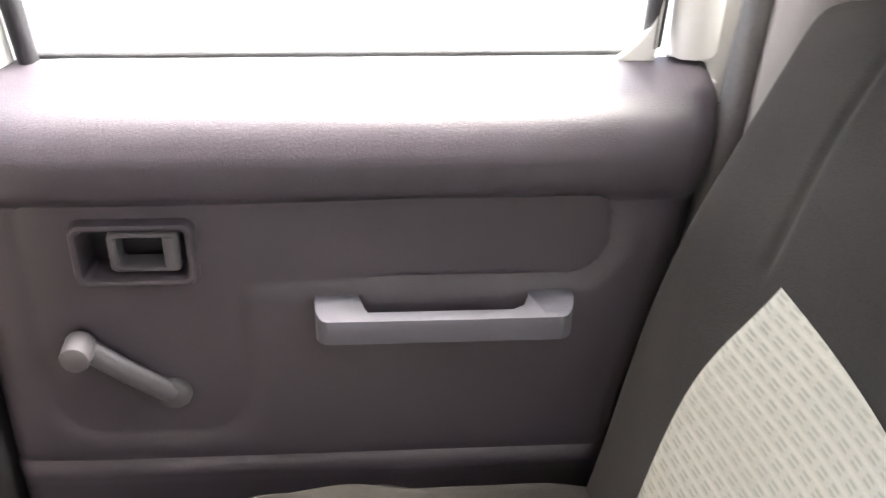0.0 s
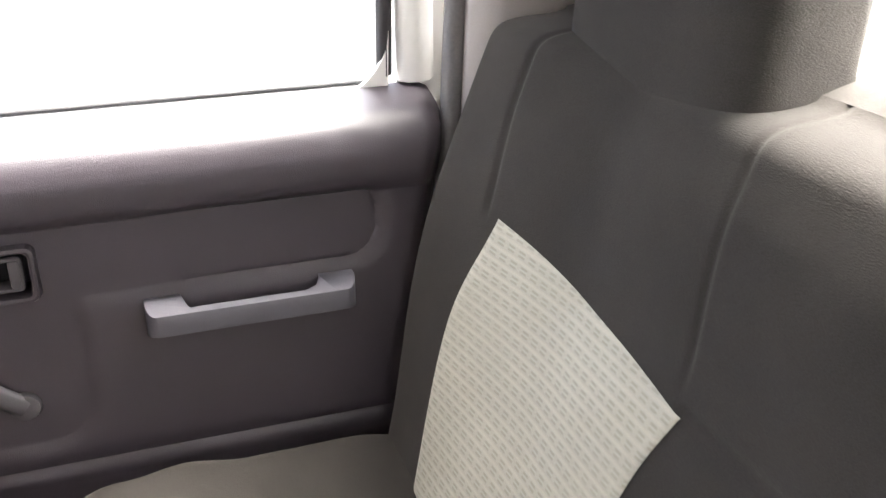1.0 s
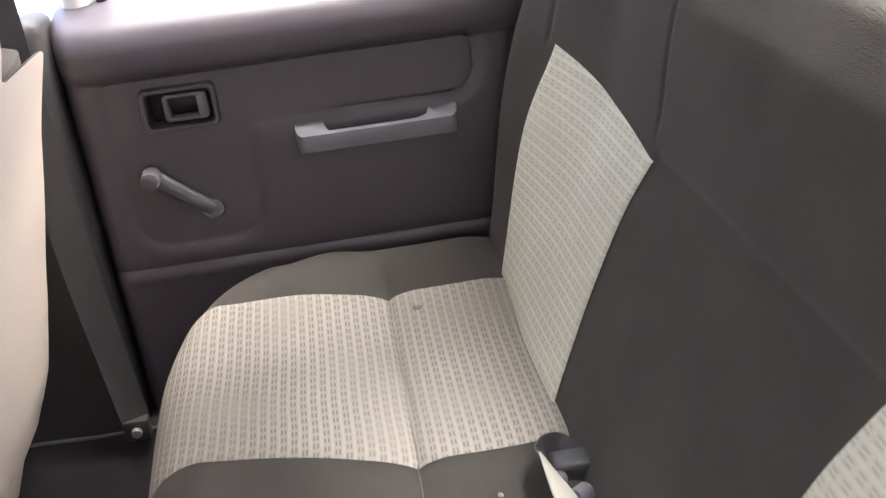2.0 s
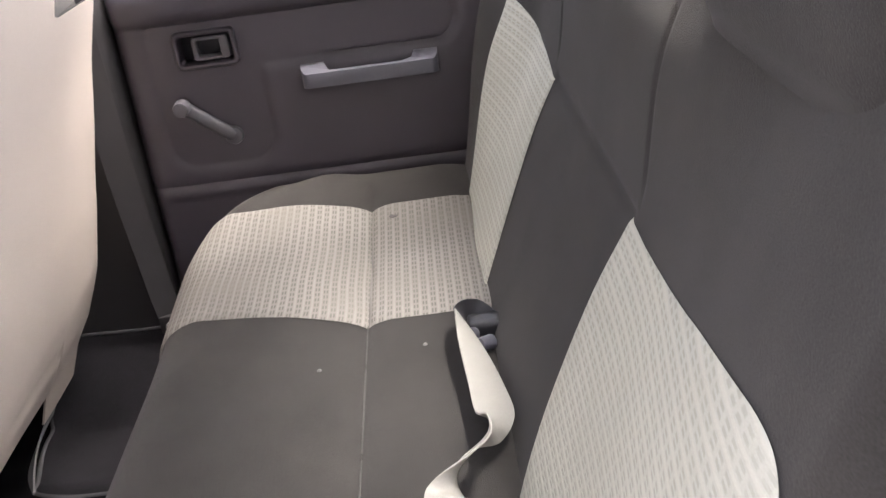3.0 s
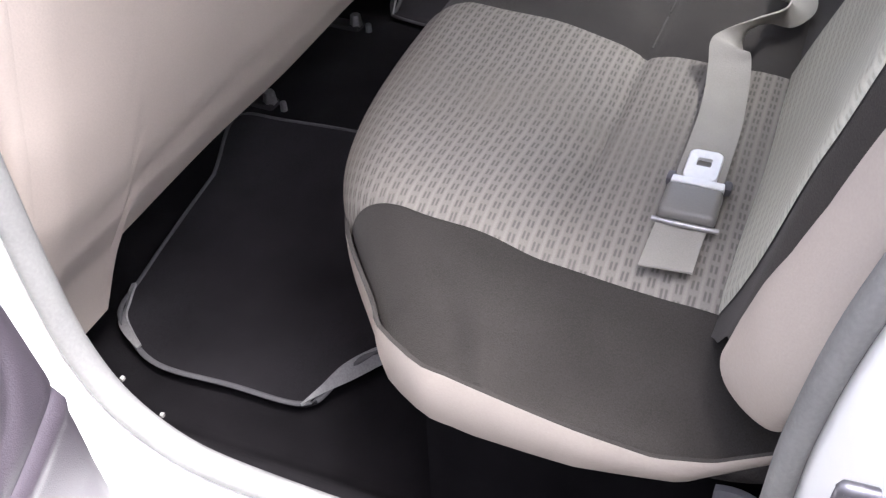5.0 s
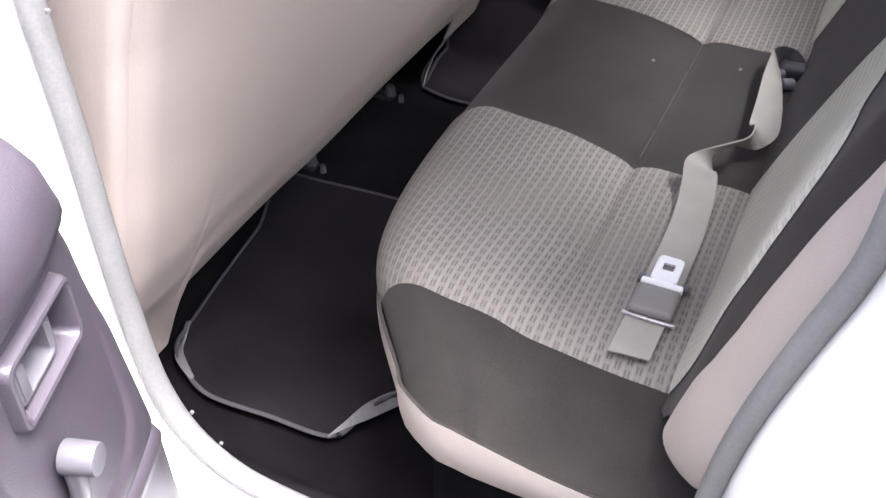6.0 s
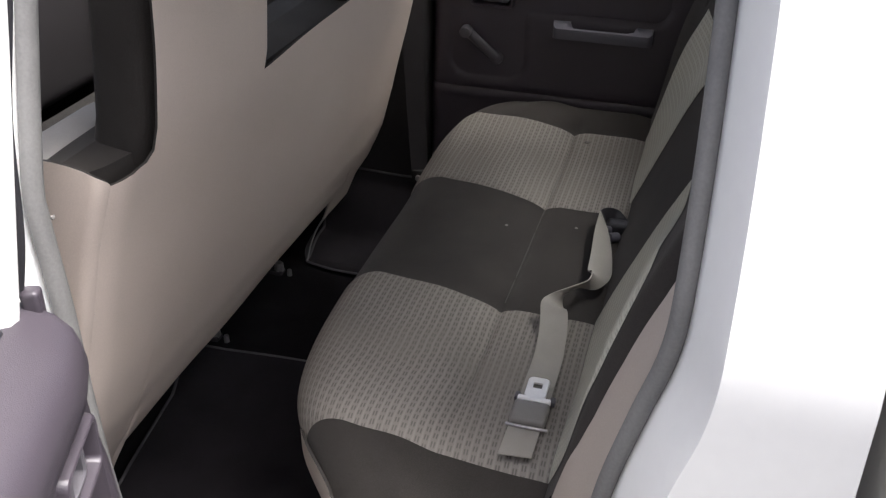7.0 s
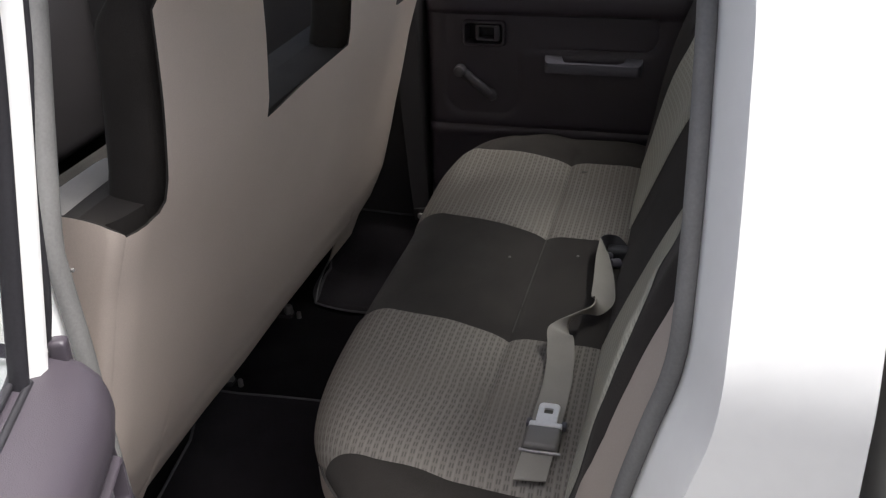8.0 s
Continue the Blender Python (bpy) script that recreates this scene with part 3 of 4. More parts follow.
def loft_mesh(rings, mat, cap=False):
    n = len(rings[0])
    verts = [p for r in rings for p in r]
    faces = [(a * n + i, a * n + (i + 1) % n, (a + 1) * n + (i + 1) % n, (a + 1) * n + i) for a in range(len(rings) - 1) for i in range(n)]
    if cap:
        faces.append(tuple((len(rings) - 1) * n + i for i in range(n)))
    return mesh_of("loft", verts, faces, mat, 35)


far_door = rear_door("rear_door", "closed rear door with dark grey plastic panel, winder and pull handle", -1, pose(-0.090, 1.400, 0), (-0.068, 0.058), lambda z: 0.0, 0.028, 0.052)
near_door = rear_door("rear_door", "open rear door with grey plastic panel and window winder", 1, pose(-0.006, -0.069, 0, 0, 0, -70), (0.004, 0.058), lambda z: lerp([(0.1, -0.026), (0.26, -0.014), (0.42, 0.007), (0.54, 0.023), (0.62, 0.037), (0.66, 0.049), (0.69, 0.062), (0.71, 0.060), (0.73, 0.052)], z), 0.090, 0.034)
tube("post_rubber", [(0.066, -0.024, 0.742), (0.068, -0.012, 0.80), (0.069, -0.002, 0.90), (0.067, 0.016, 1.00), (0.075, 0.028, 1.08)], 0.0042, BLACK, near_door, n=24, label="black rubber strip along the window post")
box("strip_end", (0.058, -0.022, 0.716), (0.074, -0.006, 0.748), PLASTIC, near_door, 0.005, 3, "grey plastic end of the belt strip")


# ---- rear bench ----
bench = base("rear_bench", "charcoal cloth rear bench with light woven panels and beige vinyl skirt", "car seat")
Y0, Y1 = 0.098, 1.374


def front_edge(y):
    """The plan of the cushion's front: rounded at the ends, wider at the near one."""
    return 0.012 - 0.012 * step(0.85, 1.15, y) + 0.165 * math.exp(-((max(0.0, y - Y0) / 0.15) ** 1.3)) + 0.15 * math.exp(-((max(0.0, Y1 - y) / 0.055) ** 1.4))


def seat_top(y):
    d, e = max(0.0, y - Y0), max(0.0, Y1 - y)
    return 0.362 - 0.040 * (1 - step(-0.02, 0.16, d)) ** 1.2 - 0.022 * (1 - step(0.0, 0.05, d)) + 0.028 * step(1.08, 1.34, y) - 0.04 * (1 - step(0.0, 0.045, e))


def full(y):
    return step(0.16, 0.32, y) * step(1.30, 1.15, y)


def seat_section(y, v):
    """A point of the cushion's skin: v runs from the crease at the back over the top and down the front."""
    xf = front_edge(y)
    top = seat_top(y) + noise.noise((y * 7, v * 9, 1.7)) * 0.0015
    if v < 0.62:
        x = 0.47 - (0.47 - xf - 0.055) * (v / 0.62)
        groove = 0.007 * math.exp(-(((x - 0.268) / 0.020) ** 2)) + 0.0045 * math.exp(-(((x - 0.268) / 0.005) ** 2))
        z = top + 0.008 * math.sin(math.pi * min(1, max(0, (0.268 - x) / (0.268 - xf - 0.055)))) ** 2 - groove * step(0.10, 0.26, y - Y0) * step(1.31, 1.24, y) - 0.012 * step(0.38, 0.46, x)
        return Vector((x, y, z))
    low = max(min(0.300, top - 0.045), 0.290 * step(0.30, 0.12, y))
    if v < 0.84:
        an = (v - 0.62) / 0.22 * math.pi / 2
        return Vector((xf + 0.055 - (0.055 + 0.016 * full(y)) * math.sin(an), y, top - (top - low) * (1 - math.cos(an))))
    t = (v - 0.84) / 0.16
    return Vector((xf - 0.016 * full(y) * (1 - t) + 0.014 * t * t, y, low - (low - 0.278 - 0.012 * step(0.30, 0.12, y)) * t))


cushion = sheet("cushion", lambda u, v: seat_section(Y0 + (Y1 - Y0) * u, v), 260, 120, CLOTH_DARK, bench, label="charcoal cloth cushion", sharp=70)
for ye, sg in ((Y0, -1), (Y1, 1)):
    def cap(u, v, ye=ye, sg=sg):
        p = seat_section(ye, u)
        return Vector((p.x + (0.32 - p.x) * v * 0.9, ye + sg * 0.010 * math.sin(math.pi * 0.5 * min(1.0, 3 * v)), p.z + (0.292 - p.z) * v))
    sheet("cushion_end", cap, 70, 10, CLOTH_DARK, bench, label="charcoal cloth end of the cushion", sharp=70)


def woven_panel(y0, y1):
    def f(u, v):
        vv = 0.03 + 0.91 * v
        bow = step(0.30, 0.66, vv)
        a, b = y0 + (0.058 * bow if y0 > 0.5 else -0.016 + 0.039 * step(0.26, 0.86, vv)), y1 + (0.045 * bow if y1 < 1.0 else -0.006 + 0.030 * bow)
        y = a + (b - a) * u + 0.002 * math.sin(v * 17 + y0 * 9)
        p = seat_section(y, vv)
        a, b = seat_section(y + 0.002, vv), seat_section(y, min(1, vv + 0.005))
        nrm = (a - p).cross(b - p).normalized()
        return p + nrm * (0.0010 + 0.0020 * min(1, 30 * u, 30 * (1 - u), 30 * (1 - v)))
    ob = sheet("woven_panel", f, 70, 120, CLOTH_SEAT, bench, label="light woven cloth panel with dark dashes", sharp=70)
    uv = []
    for i in range(71):
        run, last = 0.0, None
        for j in range(121):
            q = ob.data.vertices[i * 121 + j].co
            run += math.hypot(q.x - last.x, q.z - last.z) if last is not None else 0.0
            last = q
            uv.append((q.y, run))
    lay_map(ob, uv)
    return ob


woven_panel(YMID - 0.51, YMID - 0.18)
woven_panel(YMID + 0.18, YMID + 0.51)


tube("stitched_seam", [seat_section(y, 0.62 * (0.47 - 0.268) / (0.415 - front_edge(y))) + Vector((0, 0, 0.0008)) for y in (0.57, 0.64, 0.72, 0.80, 0.88, 0.92)], 0.0011, SEAM, bench, n=30, sides=6, label="grey stitched seam")
SKIRT = [(0.47 - 0.265 * i / 12, Y0 - 0.013 - 0.004 * math.sin(math.pi * i / 12)) for i in range(13)]
SKIRT += [(front_edge(Y0 + (Y1 - Y0) * i / 90) - 0.003 - 0.005 * step(0, 12, i) * step(40, 20, i), Y0 + (Y1 - Y0) * i / 90 - 0.009 * (1 - i / 90) ** 8) for i in range(1, 90)]
SKIRT = [tuple(p)[:2] for p in curve_points([(x, y, 0) for x, y in SKIRT], 240)]


def skirt(u, v):
    s = u * (len(SKIRT) - 1)
    a = min(int(s), len(SKIRT) - 2)
    x, y = [SKIRT[a][i] + (SKIRT[a + 1][i] - SKIRT[a][i]) * (s - a) for i in (0, 1)]
    near = step(0.30, 0.12, y)
    top = 0.300 + near * (lerp([(0.05, 0.340), (0.17, 0.338), (0.245, 0.326), (0.33, 0.313), (0.39, 0.307), (0.43, 0.318), (0.47, 0.344)], x) - 0.300)
    low = 0.262 + near * (lerp([(0.05, 0.288), (0.17, 0.267), (0.245, 0.257), (0.33, 0.259), (0.41, 0.276), (0.47, 0.328)], x) - 0.262)
    return (x, y - 0.004 * math.sin(math.pi * v) * near + 0.010 * v * near, top + (low - top) * v)


# dark rim colour paints shade on the vinyl edge that faces the sky
sheet("skirt", skirt, 240, 8, VINYL_SHADED, bench, thick=0.004, label="beige vinyl skirt along the lower edge", sharp=60, rim_mat=CLOTH_DARK)
tube("seat_frame", [(0.20, 0.16, 0.05), (0.20, 0.72, 0.05), (0.20, 1.28, 0.05)], 0.03, PLASTIC_DARK, bench, n=8)
box("seat_box", (0.17, 0.15, -0.01), (0.60, 1.32, 0.27), CARPET, bench, 0.02, 2, "black carpeted box under the cushion")

# backrest: leaning back, face set off by bulges
LEAN = math.atan2(0.110, 0.270)
UPX, UPZ = math.sin(LEAN), math.cos(LEAN)
HB = 0.545


def back_face(y, h):
    """A point of the backrest's front face at y and height h along its slope."""
    d = min(y - back_end(h, 0), back_end(h, 1) - y)
    rise = step(-0.05, 0.36, h)
    wing = rise * (0.062 * step(1.09, 1.36, y) + 0.057 * step(0.56, 0.07, y))
    edge = 0.030 * (1 - step(0.0, 0.045, d)) ** 2
    crown = 0.030 * step(0.30, 0.46, h) * step(0.0, 0.15, d) * (1 - 0.6 * step(1.02, 1.34, y) - 0.97 * step(0.56, 0.30, y))
    roll = 0.055 * step(HB - 0.055, HB, h) ** 2
    f = wing + crown - edge - roll + 0.003 * noise.noise((y * 6, h * 6, 4.2))
    for yc in (0.530, 0.950):
        f -= 0.0024 * math.exp(-(((y - yc) / 0.0042) ** 2)) * step(0.318, 0.36, h)
    f -= 0.003 * math.exp(-(((y - 1.250) / 0.0042) ** 2)) * step(0.335, 0.350, h)
    if 0.53 < y < 0.95:
        f -= 0.004 * math.exp(-(((h - 0.316) / 0.005) ** 2)) * step(0.53, 0.55, y) * step(0.95, 0.93, y)
    return Vector((0.404 + UPX * h - f * UPZ, y, 0.327 + UPZ * h + f * UPX))


def back_end(h, far):
    e = 0.016 * step(HB - 0.06, HB, h) + 0.012 * step(0.05, 0.0, h)
    return (1.366 - e) if far else (0.092 + e)


def cloth_end(h, far):
    if far:
        return back_end(h, 1)
    return max(back_end(h, 0), lerp([(0.03, 0.123), (0.09, 0.123), (0.13, 0.119), (0.165, 0.113), (0.21, 0.109), (0.29, 0.106), (0.38, 0.105), (0.45, 0.106), (HB, 0.112)], h))


def back_low(u):
    return 0.048 * (1 - step(0.0, 0.06, min(u, 1 - u))) ** 0.7 + 0.022 * (1 - step(0.0, 0.022, u))


def back_skin(u, v):
    h0 = back_low(u)
    h = h0 + (HB - h0) * v
    return back_face(cloth_end(h, 0) + (cloth_end(h, 1) - cloth_end(h, 0)) * u, h)


back = sheet("backrest", back_skin, 460, 110, CLOTH_DARK, bench, label="charcoal cloth backrest with stitched seams", sharp=70)


def back_patch(sides, label):
    """A light panel sewn on the face: sides are smooth lines of (y, h) that meet in corners."""
    rim = []
    for line in sides:
        rim += [(q.x, q.y) for q in curve_points([(y, h, 0) for y, h in line], 101)[:-1]]
    cy, ch = sum(q[0] for q in rim) / len(rim), sum(q[1] for q in rim) / len(rim)

    def f(u, v):
        a = rim[round(u * len(rim)) % len(rim)]
        y, h = cy + (a[0] - cy) * v, ch + (a[1] - ch) * v
        q = back_face(y, h)
        n = (back_face(y, h + 0.004) - back_face(y, h - 0.004)).cross(back_face(y + 0.004, h) - back_face(y - 0.004, h)).normalized()
        if n.x > 0:
            n = -n
        return q + n * (0.0013 + 0.0020 * min(1.0, 30 * (1 - v)))
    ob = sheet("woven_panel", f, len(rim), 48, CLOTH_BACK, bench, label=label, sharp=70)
    uv = []
    for i in range(len(rim) + 1):
        for j in range(49):
            a = rim[i % len(rim)]
            y, h = cy + (a[0] - cy) * j / 48, ch + (a[1] - ch) * j / 48
            ks = [cy + (y - cy) * k / 10 for k in range(11)]
            run = sum((back_face(b, h) - back_face(c, h)).length for b, c in zip(ks, ks[1:]))
            uv.append((math.copysign(run, y - cy), h))
    lay_map(ob, uv)
    return ob


back_patch([[(0.553, 0.012), (0.571, 0.07), (0.578, 0.14), (0.568, 0.235), (0.543, 0.314)], [(0.543, 0.314), (0.48, 0.315), (0.41, 0.324), (0.34, 0.338), (0.28, 0.352), (0.22, 0.365), (0.178, 0.3725), (0.150, 0.372), (0.131, 0.360), (0.124, 0.335), (0.122, 0.29), (0.124, 0.235), (0.140, 0.165), (0.165, 0.10), (0.190, 0.026)], [(0.190, 0.026), (0.37, 0.012), (0.553, 0.012)]], "light woven panel, wider towards the near side")
back_patch([[(1.238, 0.012), (1.253, 0.12), (1.255, 0.24), (1.230, 0.346)], [(1.230, 0.346), (1.18, 0.341), (1.10, 0.331), (1.02, 0.323), (0.942, 0.312)], [(0.940, 0.312), (0.958, 0.25), (0.969, 0.15), (0.966, 0.06), (0.955, 0.012)], [(0.950, 0.012), (1.10, 0.012), (1.235, 0.012)]], "light woven panel with a slanting top edge")

# vinyl sides and back of the backrest
for far in (0, 1):
    sg = 1 if far else -1

    def side_skin(u, v, far=far, sg=sg):
        roll, run = step(0.0, 0.4, v), v ** 1.5
        low = 0.058 - 0.034 * math.sin(math.pi * min(1.0, v / 0.5)) + 0.05 * v
        h = low + (HB - low) * u
        a, b = cloth_end(h, far), back_end(h, far)
        p = back_face(a + (b - a) * roll, h)
        puff = math.sin(math.pi * 0.5 * min(1.0, u * 6 + 0.05))
        q = p + Vector((UPZ, 0, -UPX)) * (0.125 * run)
        q.y += sg * puff * 0.024 * math.sin(math.pi * 0.5 * min(1.0, v * 2.0))
        q += Vector((-UPZ, 0, UPX)) * (0.008 * puff * math.sin(math.pi * min(1.0, v * 1.6)) ** 2)
        return q
    sheet("side_panel", side_skin, 80, 40, VINYL_SHADED, bench, label="beige vinyl side of the backrest", sharp=70)


def back_rear(u, v):
    h = HB * v
    y = back_end(h, 0) + (back_end(h, 1) - back_end(h, 0)) * u
    p = back_face(y, h)
    return Vector((0.412 + UPX * h + 0.125 * UPZ, y, 0.347 - 0.02 + UPZ * h - 0.125 * UPX))


sheet("back_board", back_rear, 20, 10, VINYL_SHADED, bench)
sheet("top_cover", lambda u, v: back_skin(u, 1.0).lerp(Vector(back_rear(u, 1.0)), v) + Vector((0, 0, 0.022 * math.sin(math.pi * v))), 150, 12, CLOTH_DARK, bench, sharp=70)


def headrest(yc, dz=0.0, dx=0.0):
    """A rounded block on the top of the backrest."""
    z0, z1 = 0.775 + dz, 1.00 + dz

    def f(u, v):
        an = 2 * math.pi * u
        pw = lambda q: math.copysign(abs(q) ** 0.42, q)
        k = math.sqrt(max(0.0, 1 - (max(0.0, (v - 0.80) / 0.20)) ** 2.2)) * (1 - 0.13 * step(0.09, 0.0, v))
        return (0.613 + dx + 0.10 * (v - 0.3) * 0.225 + 0.054 * k * pw(math.sin(an)), yc + 0.148 * (0.80 * k ** 0.4 + 0.20 * k if k > 0 else 0) * pw(math.cos(an)), z0 + (z1 - z0) * v)
    return sheet("headrest", f, 56, 36, CLOTH_DARK, bench, label="charcoal cloth headrest", sharp=70)


headrest(0.325, 0.010, -0.010)
headrest(1.125, 0.006, 0.016)

# ---- front seat seen from behind ----
front = base("front_seat", "front seat with plain beige vinyl back cover and dark cloth headrests", "car seat")


def cover_x(z):
    return lerp([(0.03, -0.310), (0.10, -0.288), (0.166, -0.262), (0.22, -0.228), (0.30, -0.192), (0.40, -0.160), (0.52, -0.130), (0.62, -0.108), (0.70, -0.085), (0.75, -0.073), (0.85, -0.062), (1.0, -0.050)], z)


FY0, FY1 = 0.128, 1.375
TOWERS = [(0.197, 0.488), (0.862, 1.153)]
SHOULDER = 0.712


def cover_top(y):
    for a, b in TOWERS:
        if a <= y <= b:
            e = min(y - a, b - y)
            return 1.00 - 0.05 * (1 - step(0, 0.05, e))
    if TOWERS[0][1] < y < TOWERS[1][0]:
        return 0.722
    d = max(0.0, min(y - FY0, FY1 - y))
    if y < YMID:
        return SHOULDER - 0.006 * (1 - step(0.0, 0.05, d))
    return SHOULDER + 0.006 - 0.075 * (1 - step(-0.02, 0.085, d)) ** 1.5


def cover_bottom(y):
    d = min(y - 0.055, FY1 - y)
    return 0.166 - (0.112 if y < YMID else 0.055) * step(0.222, 0.208, d) - 0.006 * math.sin(y * 11)


def cover_point(y, z, off=0.0):
    d = max(0.0, min(y - FY0, FY1 - y))
    wrap = 0.05 * (1 - step(0.0, 0.07, d)) ** 2 if y > YMID else 0.010 * (1 - step(0.0, 0.035, d)) ** 2
    w = 0.005 * noise.noise((y * 4, z * 5, 7.7)) + 0.004 * math.sin(y * 5 + z * 8)
    w -= 0.0028 * math.exp(-(((z - 0.245 - 0.012 * math.sin(y * 3)) / 0.006) ** 2))
    return Vector((cover_x(z) + w - wrap + off, y, z))


def ys_between(edges, stepw):
    out = []
    for a, b in zip(edges, edges[1:]):
        k = max(1, round((b - a) / stepw))
        out += [a + (b - a) * i / k for i in range(k)]
    return out + [edges[-1]]


def joined_cover():
    """The vinyl back cover with its two headrest towers, one skin."""
    ys = ys_between(sorted([FY0, 0.263, 0.277, TOWERS[0][0], TOWERS[0][1], TOWERS[1][0], TOWERS[1][1], FY1 - 0.222, FY1 - 0.208, FY1]), 0.014)
    nz = 44
    verts, faces = [], []
    for y in ys:
        lo, hi = cover_bottom(y), min(cover_top(y), 0.722)
        verts += [cover_point(y, lo + (hi - lo) * j / nz) for j in range(nz + 1)]
    for i in range(len(ys) - 1):
        for j in range(nz):
            a = i * (nz + 1) + j
            faces.append((a, a + 1, a + nz + 2, a + nz + 1))
    for a, b in TOWERS:
        cols = [y for y in ys if a - 1e-6 <= y <= b + 1e-6]
        s = len(verts)
        nt = 24
        for y in cols:
            hi = cover_top(y)
            verts += [cover_point(y, 0.722 + (hi - 0.722) * j / nt) for j in range(nt + 1)]
        for i in range(len(cols) - 1):
            for j in range(nt):
                q = s + i * (nt + 1) + j
                faces.append((q, q + 1, q + nt + 2, q + nt + 1))
    bm = bmesh.new()
    vs = [bm.verts.new(v) for v in verts]
    for f in faces:
        bm.faces.new([vs[k] for k in f])
    bmesh.ops.remove_doubles(bm, verts=bm.verts, dist=0.0005)
    bmesh.ops.recalc_face_normals(bm, faces=bm.faces)
    bm.normal_update()
    if sum(f.normal.x for f in bm.faces) < 0:
        bmesh.ops.reverse_faces(bm, faces=bm.faces)
    bmesh.ops.solidify(bm, geom=bm.faces[:], thickness=0.003)
    bm.normal_update()
    for f in bm.faces:
        f.material_index = 1 if f.calc_area() < 6e-5 and abs(f.normal.x) < 0.45 else 0
    me = bpy.data.meshes.new("back_cover")
    bm.to_mesh(me)
    bm.free()
    finish(me, VINYL_LIT, 50)
    me.materials.append(CLOTH_DARK)
    return put("back_cover", me, front, "plain beige vinyl back cover, slightly creased")


joined_cover()


def end_cover(u, v):
    """The cover's near end: round the rear edge and forward along the side."""
    top = SHOULDER - 0.006 + 0.030 * math.sin(math.pi * min(1.0, u * 1.15)) ** 0.8
    low = 0.075 + 0.05 * u
    z = low + (top - low) * v
    a = cover_point(FY0, min(z, SHOULDER))
    turn, run = min(1.0, u / 0.2), max(0.0, (u - 0.2) / 0.8)
    an = math.pi / 2 * turn
    return Vector((a.x - 0.018 * (1 - math.cos(an)) - 0.17 * run, FY0 - 0.018 * math.sin(an) - 0.012 * math.sin(math.pi * 0.5 * run) + 0.03 * run * run, z))


sheet("end_cover", end_cover, 48, 40, VINYL_LIT, front, thick=0.004, label="beige vinyl end of the back cover", sharp=60, rim_mat=CLOTH_DARK)


def front_pad(u, v):
    an = 2 * math.pi * u
    pw = lambda q: math.copysign(abs(q) ** 0.45, q)
    z = 0.20 + (SHOULDER - 0.20) * v
    k = 1 if 0.03 < v < 0.97 else 0.9
    return (cover_x(z) - 0.075 + 0.064 * pw(math.cos(an)) * k, (FY0 + FY1) / 2 + (FY1 - FY0 - 0.012) / 2 * pw(math.sin(an)), z)


sheet("backrest", front_pad, 80, 24, CLOTH_DARK, front, label="dark cloth backrest", sharp=70)
sheet("backrest_top", lambda u, v: Vector(front_pad(u, 1.0)).lerp(Vector((cover_x(SHOULDER) - 0.075, front_pad(u, 1.0)[1], SHOULDER + 0.008)), v), 80, 8, CLOTH_DARK, front, sharp=70)
for a, b in TOWERS:
    def tower(u, v, a=a, b=b):
        an = 2 * math.pi * u
        pw = lambda q: math.copysign(abs(q) ** 0.4, q)
        z = SHOULDER - 0.02 + (0.985 - SHOULDER) * v
        k = 1 - 0.5 * step(0.85, 1.0, v)
        return (cover_x(z) - 0.050 + 0.042 * pw(math.cos(an)) * k, (a + b) / 2 + ((b - a) / 2 - 0.004) * pw(math.sin(an)) * (1 - 0.1 * step(0.8, 1, v)), z)
    sheet("headrest", tower, 56, 24, CLOTH_DARK, front, label="dark cloth headrest", sharp=70)
box("shoulder_pad", (-0.250, 0.142, 0.664), (-0.178, 0.335, 0.716), LIGHT_CLOTH, front, 0.022, 4, "light woven cloth over the front shoulder")
box("cushion", (-0.86, 0.07, 0.12), (-0.36, 1.36, 0.36), CLOTH_DARK, front, 0.05, 4, "dark cloth cushion")
for x, y in ((-0.335, 0.745), (-0.318, 1.017)):
    box("seat_rail", (-0.80, y - 0.014, 0.0), (x - 0.004, y + 0.014, 0.052), PLASTIC_DARK, front, 0.006, 2, "dark steel seat rail")
    cyl("rail_bolt", (x - 0.014, y, 0.048), (x - 0.014, y, 0.070), 0.012, 0.009, STEEL, front, sides=6, label="worn steel bolt head", bevel=0.002)
    cyl("rail_stud", (x + 0.012, y - 0.004, -0.01), (x + 0.012, y - 0.004, 0.058), 0.008, 0.005, STEEL, front, sides=12, label="scuffed steel rail end", bevel=0.002)


# ---- floor mats ----
def floor_mat(label, corners, curl):
    mat = base("floor_mat", label, "floor mat", group="floor mats")
    outline = curve_points(corners, 120, True)
    zf = lambda x, y: max(0.0, floor_height(x, y)) + 0.010 + curl(x, y)
    cx, cy = sum(p.x for p in outline) / 120, sum(p.y for p in outline) / 120
    rings = []
    for k in range(13):
        t = k / 12
        ring = []
        for p in outline:
            x, y = cx + (p.x - cx) * t, cy + (p.y - cy) * t
            ring.append(Vector((x, y, zf(x, y))))
        rings.append(ring)
    verts = [p for r in rings for p in r] + [p - Vector((0, 0, 0.008)) for p in rings[-1]]
    n = 120
    faces = [(a * n + i, a * n + (i + 1) % n, (a + 1) * n + (i + 1) % n, (a + 1) * n + i) for a in range(len(rings)) for i in range(n)]
    put("mat_carpet", mesh_of("mat_carpet", verts, faces, MAT, 60), mat, "black carpet of the mat")
    tube("mat_binding", [p + Vector((0, 0, -0.001)) for p in rings[-1]], 0.0022, BINDING, mat, closed=True, smooth=False, sides=8, flat=1.7, side=(0.5, 0.5, 0), label="grey sewn edge binding")
    return mat


